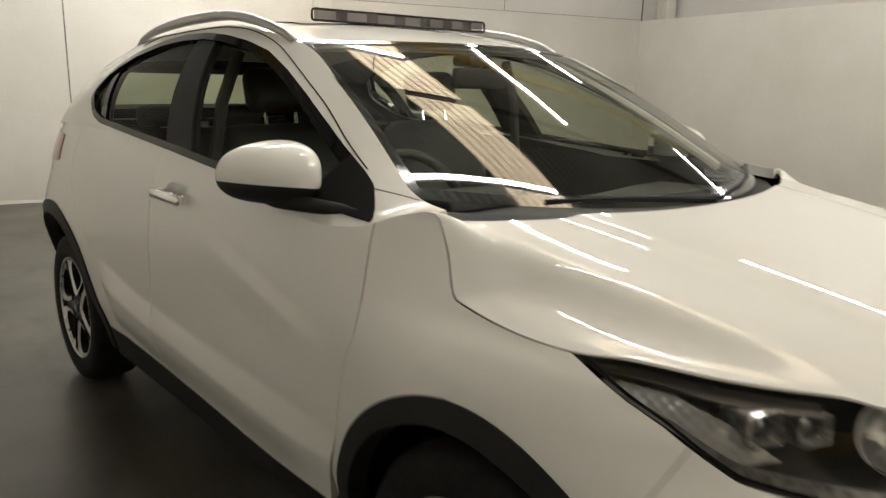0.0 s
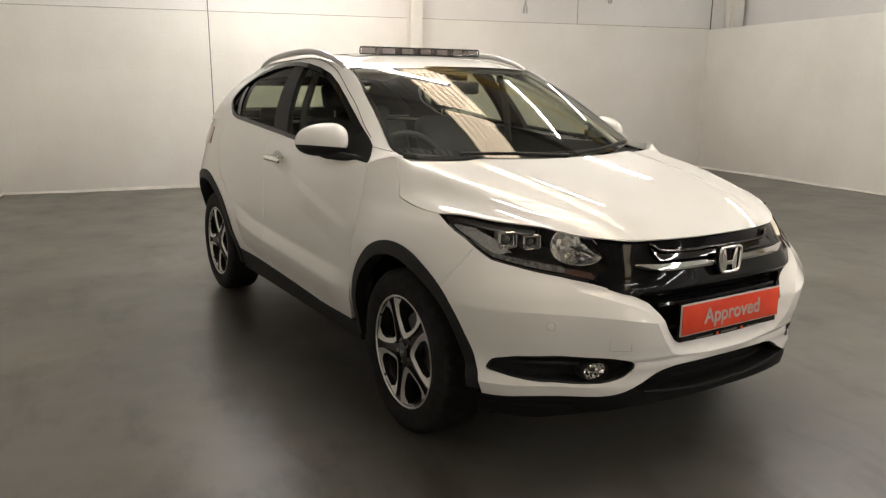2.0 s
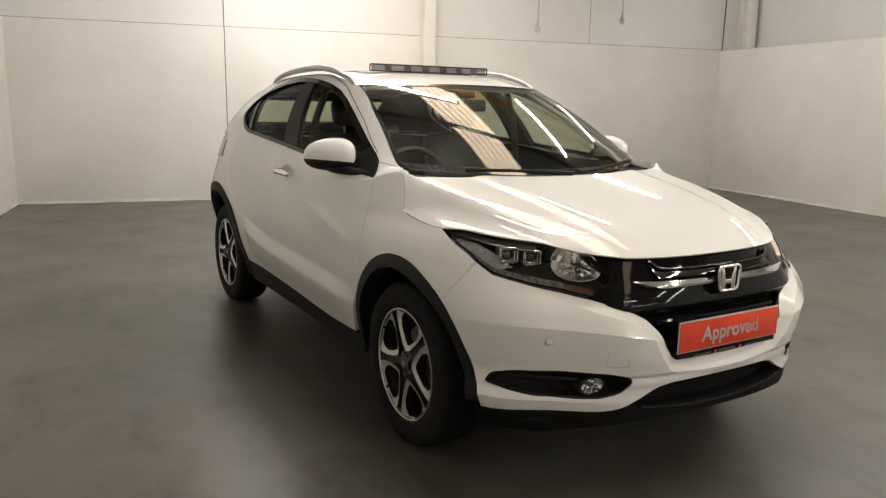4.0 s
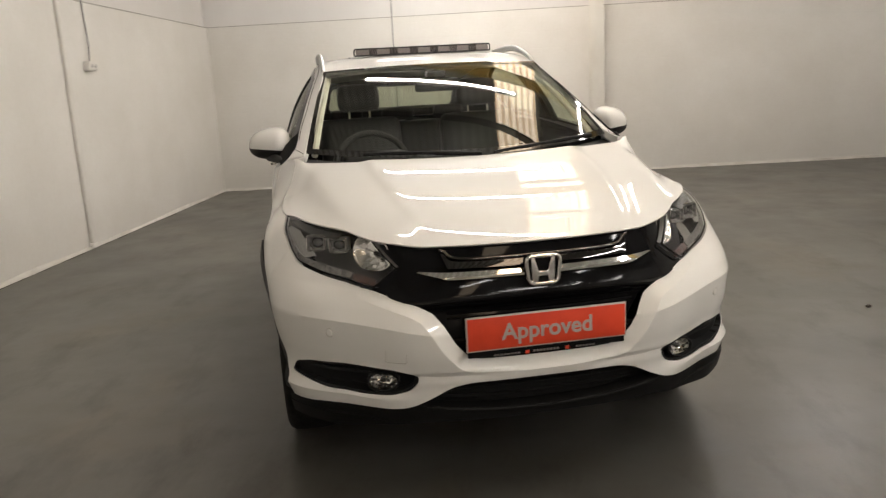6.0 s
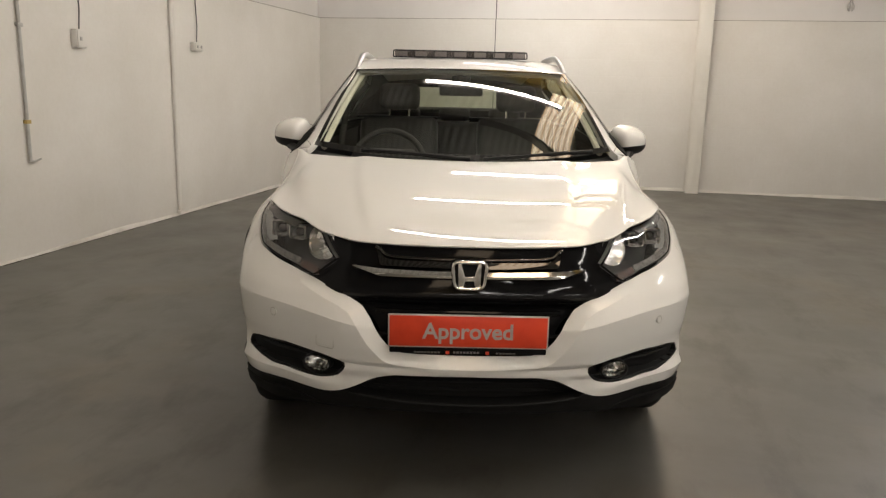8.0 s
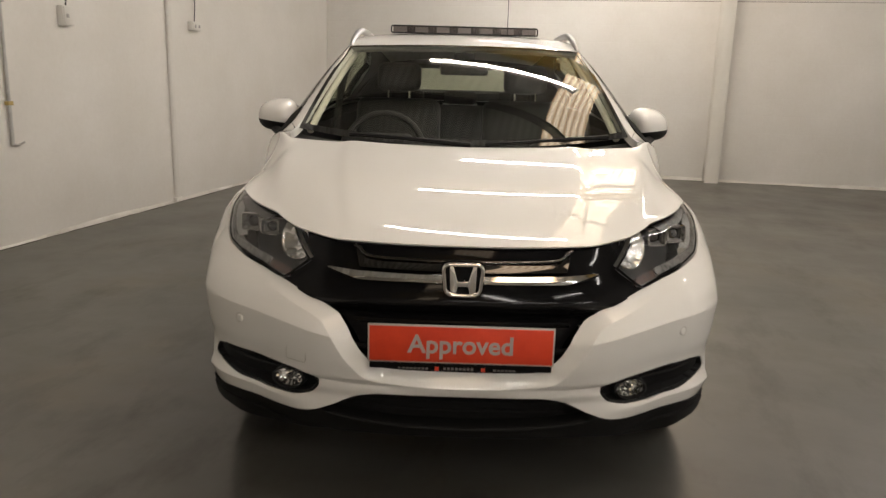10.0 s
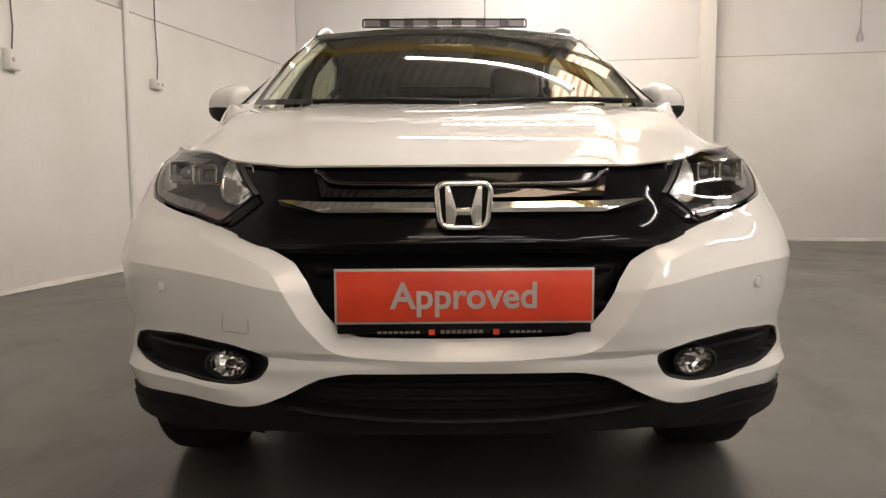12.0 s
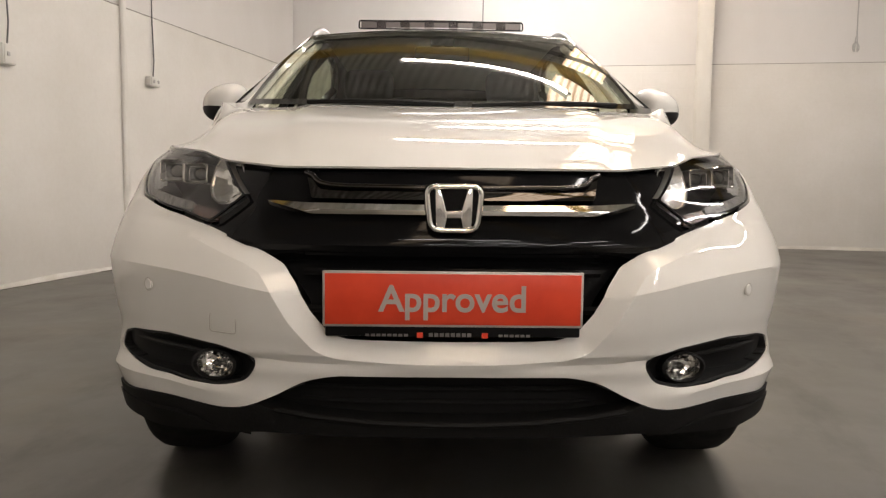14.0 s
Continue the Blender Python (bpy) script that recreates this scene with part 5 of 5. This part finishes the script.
# emblem
emblem = holder("emblem", car, (0, -.888, .808))
tagged(emblem, "chrome emblem on the grille")
bm = bmesh.new()
ring = rounded([(-.056, .044), (.056, .044), (.047, -.044), (-.047, -.044)], .022, 9)
add_tube(bm, [(x, -.014, z) for x, z in ring], .0058, 12, True)
part("frame", bm, chrome, emblem, "", 80)
bm = bmesh.new()
add_prism(bm, [(x * 1.13, z * 1.15) for x, z in ring], .006, pose(0, .002, 0, 90, 0, 0))
part("backing", bm, gloss_black, emblem)
for side in (1, -1):
    bm = bmesh.new()
    add_prism(bm, [(side * x, z) for x, z in ((.0275, .041), (.0385, .041), (.0360, -.040), (.0180, -.040), (.0135, -.019), (.0150, -.004))], .010, pose(0, -.004, 0, 90, 0, 0))
    bmesh.ops.recalc_face_normals(bm, faces=bm.faces)
    bmesh.ops.bevel(bm, geom=bm.edges[:], offset=.0028, segments=3, profile=.5, affect="EDGES")
    part("upright", bm, chrome, emblem, "", 30)
bm = bmesh.new()
add_prism(bm, [(-.0155, -.004), (.0155, -.004), (.0145, -.020), (-.0145, -.020)], .0095, pose(0, -.004, 0, 90, 0, 0))
bmesh.ops.recalc_face_normals(bm, faces=bm.faces)
bmesh.ops.bevel(bm, geom=bm.edges[:], offset=.0026, segments=3, profile=.5, affect="EDGES")
part("crosspiece", bm, chrome, emblem, "", 30)

# wind deflector of the open sunroof
bm = bmesh.new()
ring = rounded([(-.385, -.014), (.385, -.014), (.383, .022), (-.383, .022)], .010, 4)
add_tube(bm, [(x, 1.19 + .05 * (abs(x) / .385) ** 2, 1.580 + z) for x, z in ring], .0038, 8, True)
deflector = part("wind_deflector", bm, cladding, car, "black mesh wind deflector over the open sunroof")
bm = bmesh.new()
add_grid(bm, [[Vector((x, 1.194 + .05 * (abs(x) / .385) ** 2, 1.580 + z)) for x in np.linspace(-.375, .375, 21)] for z in (-.014, .02)])
part("mesh", bm, gauze, deflector)
for x in np.linspace(-.28, .28, 6):
    bm = bmesh.new()
    add_box(bm, (x - .022, 1.196 + .05 * (abs(x) / .385) ** 2, 1.562), (x + .022, 1.198 + .05 * (abs(x) / .385) ** 2, 1.600), .002)
    part("rib", bm, panel_gauze, deflector)
bm = bmesh.new()
add_grid(bm, [[roof_point(u, y) + Vector((0, 0, .004)) for u in np.linspace(-.70, .70, 21)] for y in np.linspace(1.30, 1.95, 14)])
part("sunroof_opening", bm, frit, car, "dark open sunroof")

# ---- cabin ----
bm = bmesh.new()
add_grid(bm, [[Vector((x, y + .20 * (abs(x) / .7) ** 2.2, z - .03 * (abs(x) / .7) ** 4)) for x in np.linspace(-.70, .70, 31)] for y, z in ((.02, 1.045), (.2, 1.065), (.40, 1.06), (.52, 1.03), (.56, .95), (.56, .70))])
dash = part("dashboard", bm, cabin_black, car)
bm = bmesh.new()
add_box(bm, (-.53, .38, 1.035), (-.22, .56, 1.095), .03, None, 3)
part("instrument_hood", bm, cabin_black, dash)
wheel_at = Matrix.Translation((-.37, .70, 1.0)) @ pose(0, 0, 0, 65, 0, 0)
bm = bmesh.new()
add_tube(bm, [wheel_at @ Vector((.185 * math.cos(t), .185 * math.sin(t), 0)) for t in np.linspace(0, 2 * math.pi, 33)[:-1]], .016, 10, True)
steer = part("steering_wheel", bm, leather, car)
for t in (0, math.pi, -math.pi / 2):
    bm = bmesh.new()
    add_tube(bm, [wheel_at @ Vector((.05 * math.cos(t), .05 * math.sin(t), -.01)), wheel_at @ Vector((.18 * math.cos(t), .18 * math.sin(t), 0))], .013, 8)
    part("wheel_spoke", bm, satin, steer)
bm = bmesh.new()
ball(bm, wheel_at @ Matrix.Translation((0, 0, -.015)), .075, .065, .03)
part("wheel_boss", bm, cabin_black, steer)


def build_seat(x, y):
    bm = bmesh.new()
    add_box(bm, (-.25, -.28, .50), (.25, .26, .68), .07, None, 4)
    seat = part("seat", bm, leather, car)
    seat.location = (x, y, 0)
    bm = bmesh.new()
    add_box(bm, (-.24, -.06, -.05), (.24, .07, .60), .055, Matrix.Translation((0, .22, .64)) @ pose(0, 0, 0, -16, 0, 0), 4)
    part("backrest", bm, leather, seat)
    bm = bmesh.new()
    add_box(bm, (-.125, -.045, .635), (.125, .045, .80), .045, Matrix.Translation((0, .22, .64)) @ pose(0, 0, 0, -14, 0, 0), 4)
    part("headrest", bm, leather, seat)
    bm = bmesh.new()
    for dx in (-.06, .06):
        add_tube(bm, [(dx, .36, 1.20), (dx, .385, 1.32)], .007, 8)
    part("headrest_posts", bm, chrome, seat)


build_seat(-.36, 1.14)
build_seat(.36, 1.14)
bm = bmesh.new()
add_box(bm, (-.62, 2.0, .50), (.62, 2.45, .66), .06, None, 3)
bench = part("rear_bench", bm, leather, car)
bm = bmesh.new()
add_box(bm, (-.62, -.06, 0), (.62, .06, .55), .05, Matrix.Translation((0, 2.42, .62)) @ pose(0, 0, 0, -18, 0, 0), 3)
part("bench_back", bm, leather, bench)
for x in (-.38, 0, .38):
    bm = bmesh.new()
    add_box(bm, (-.12, -.04, 0), (.12, .04, .10), .04, Matrix.Translation((x, 2.60, 1.15)) @ pose(0, 0, 0, -12, 0, 0), 3)
    part("rear_headrest", bm, leather, bench)
bm = bmesh.new()
add_box(bm, (-.70, .2, .32), (.70, 2.9, .40), .01)
part("cabin_floor", bm, cabin_black, car)
bm = bmesh.new()
add_box(bm, (-.115, .83, 1.355), (.115, .86, 1.42), .014, None, 3)
inner = part("interior_mirror", bm, cabin_black, car)
bm = bmesh.new()
add_tube(bm, [(0, .85, 1.41), (0, .87, 1.46)], .012, 8)
part("mirror_stem", bm, cabin_black, inner)
bm = bmesh.new()
add_box(bm, (-.05, .84, 1.425), (.05, .93, 1.46), .012)
part("sensor_housing", bm, cabin_black, car)
for side in (1, -1):
    bm = bmesh.new()
    pts = [Vector(screen_point(side * .955, v)) + Vector((side * .0, .045, -.03)) for v in np.linspace(.05, 1, 14)]
    add_tube(bm, pts, .015, 8)
    part("pillar_trim", bm, headlining, car)
    bm = bmesh.new()
    add_tube(bm, [(side * .60, 1.33, 1.46), (side * .66, 1.34, 1.30), (side * .70, 1.35, 1.05)], [.02, .02, .02], 8)
    part("pillar_trim", bm, pillar_grey, car)
    bm = bmesh.new()
    rows = [[Vector((side * (.78 - .05 * t), y, .45 + .65 * t)) for y in np.linspace(.45, 2.6, 12)] for t in np.linspace(0, 1, 5)]
    add_grid(bm, rows)
    part("door_lining", bm, cabin_black, car)

# towing-eye cover
bm = bmesh.new()
outline = rounded([(-.036, -.019), (.036, -.019), (.036, .019), (-.036, .019)], .008, 3)
m = spot_on(-61.1, .565, -bumper_form(Vector(skin(-61.1, .565))) - .0014, -1)
add_tube(bm, [m @ Vector((x, y, 0)) for x, y in outline], .0010, 5, True)
part("towing_cover", bm, ledge_grey, bumper)

# a crumb of dirt on the floor beside the car
bm = bmesh.new()
bmesh.ops.create_icosphere(bm, subdivisions=2, radius=1)
for v in bm.verts:
    v.co *= .8 + .3 * noise.noise(v.co * 1.7)
    v.co = Vector((v.co.x * .022, v.co.y * .014, v.co.z * .009 + .007))
crumb = solid("debris", bm, dirt)
crumb.location = (2.35, .60, 0)
tagged(crumb, "small dark crumb of dirt on the floor", "debris")
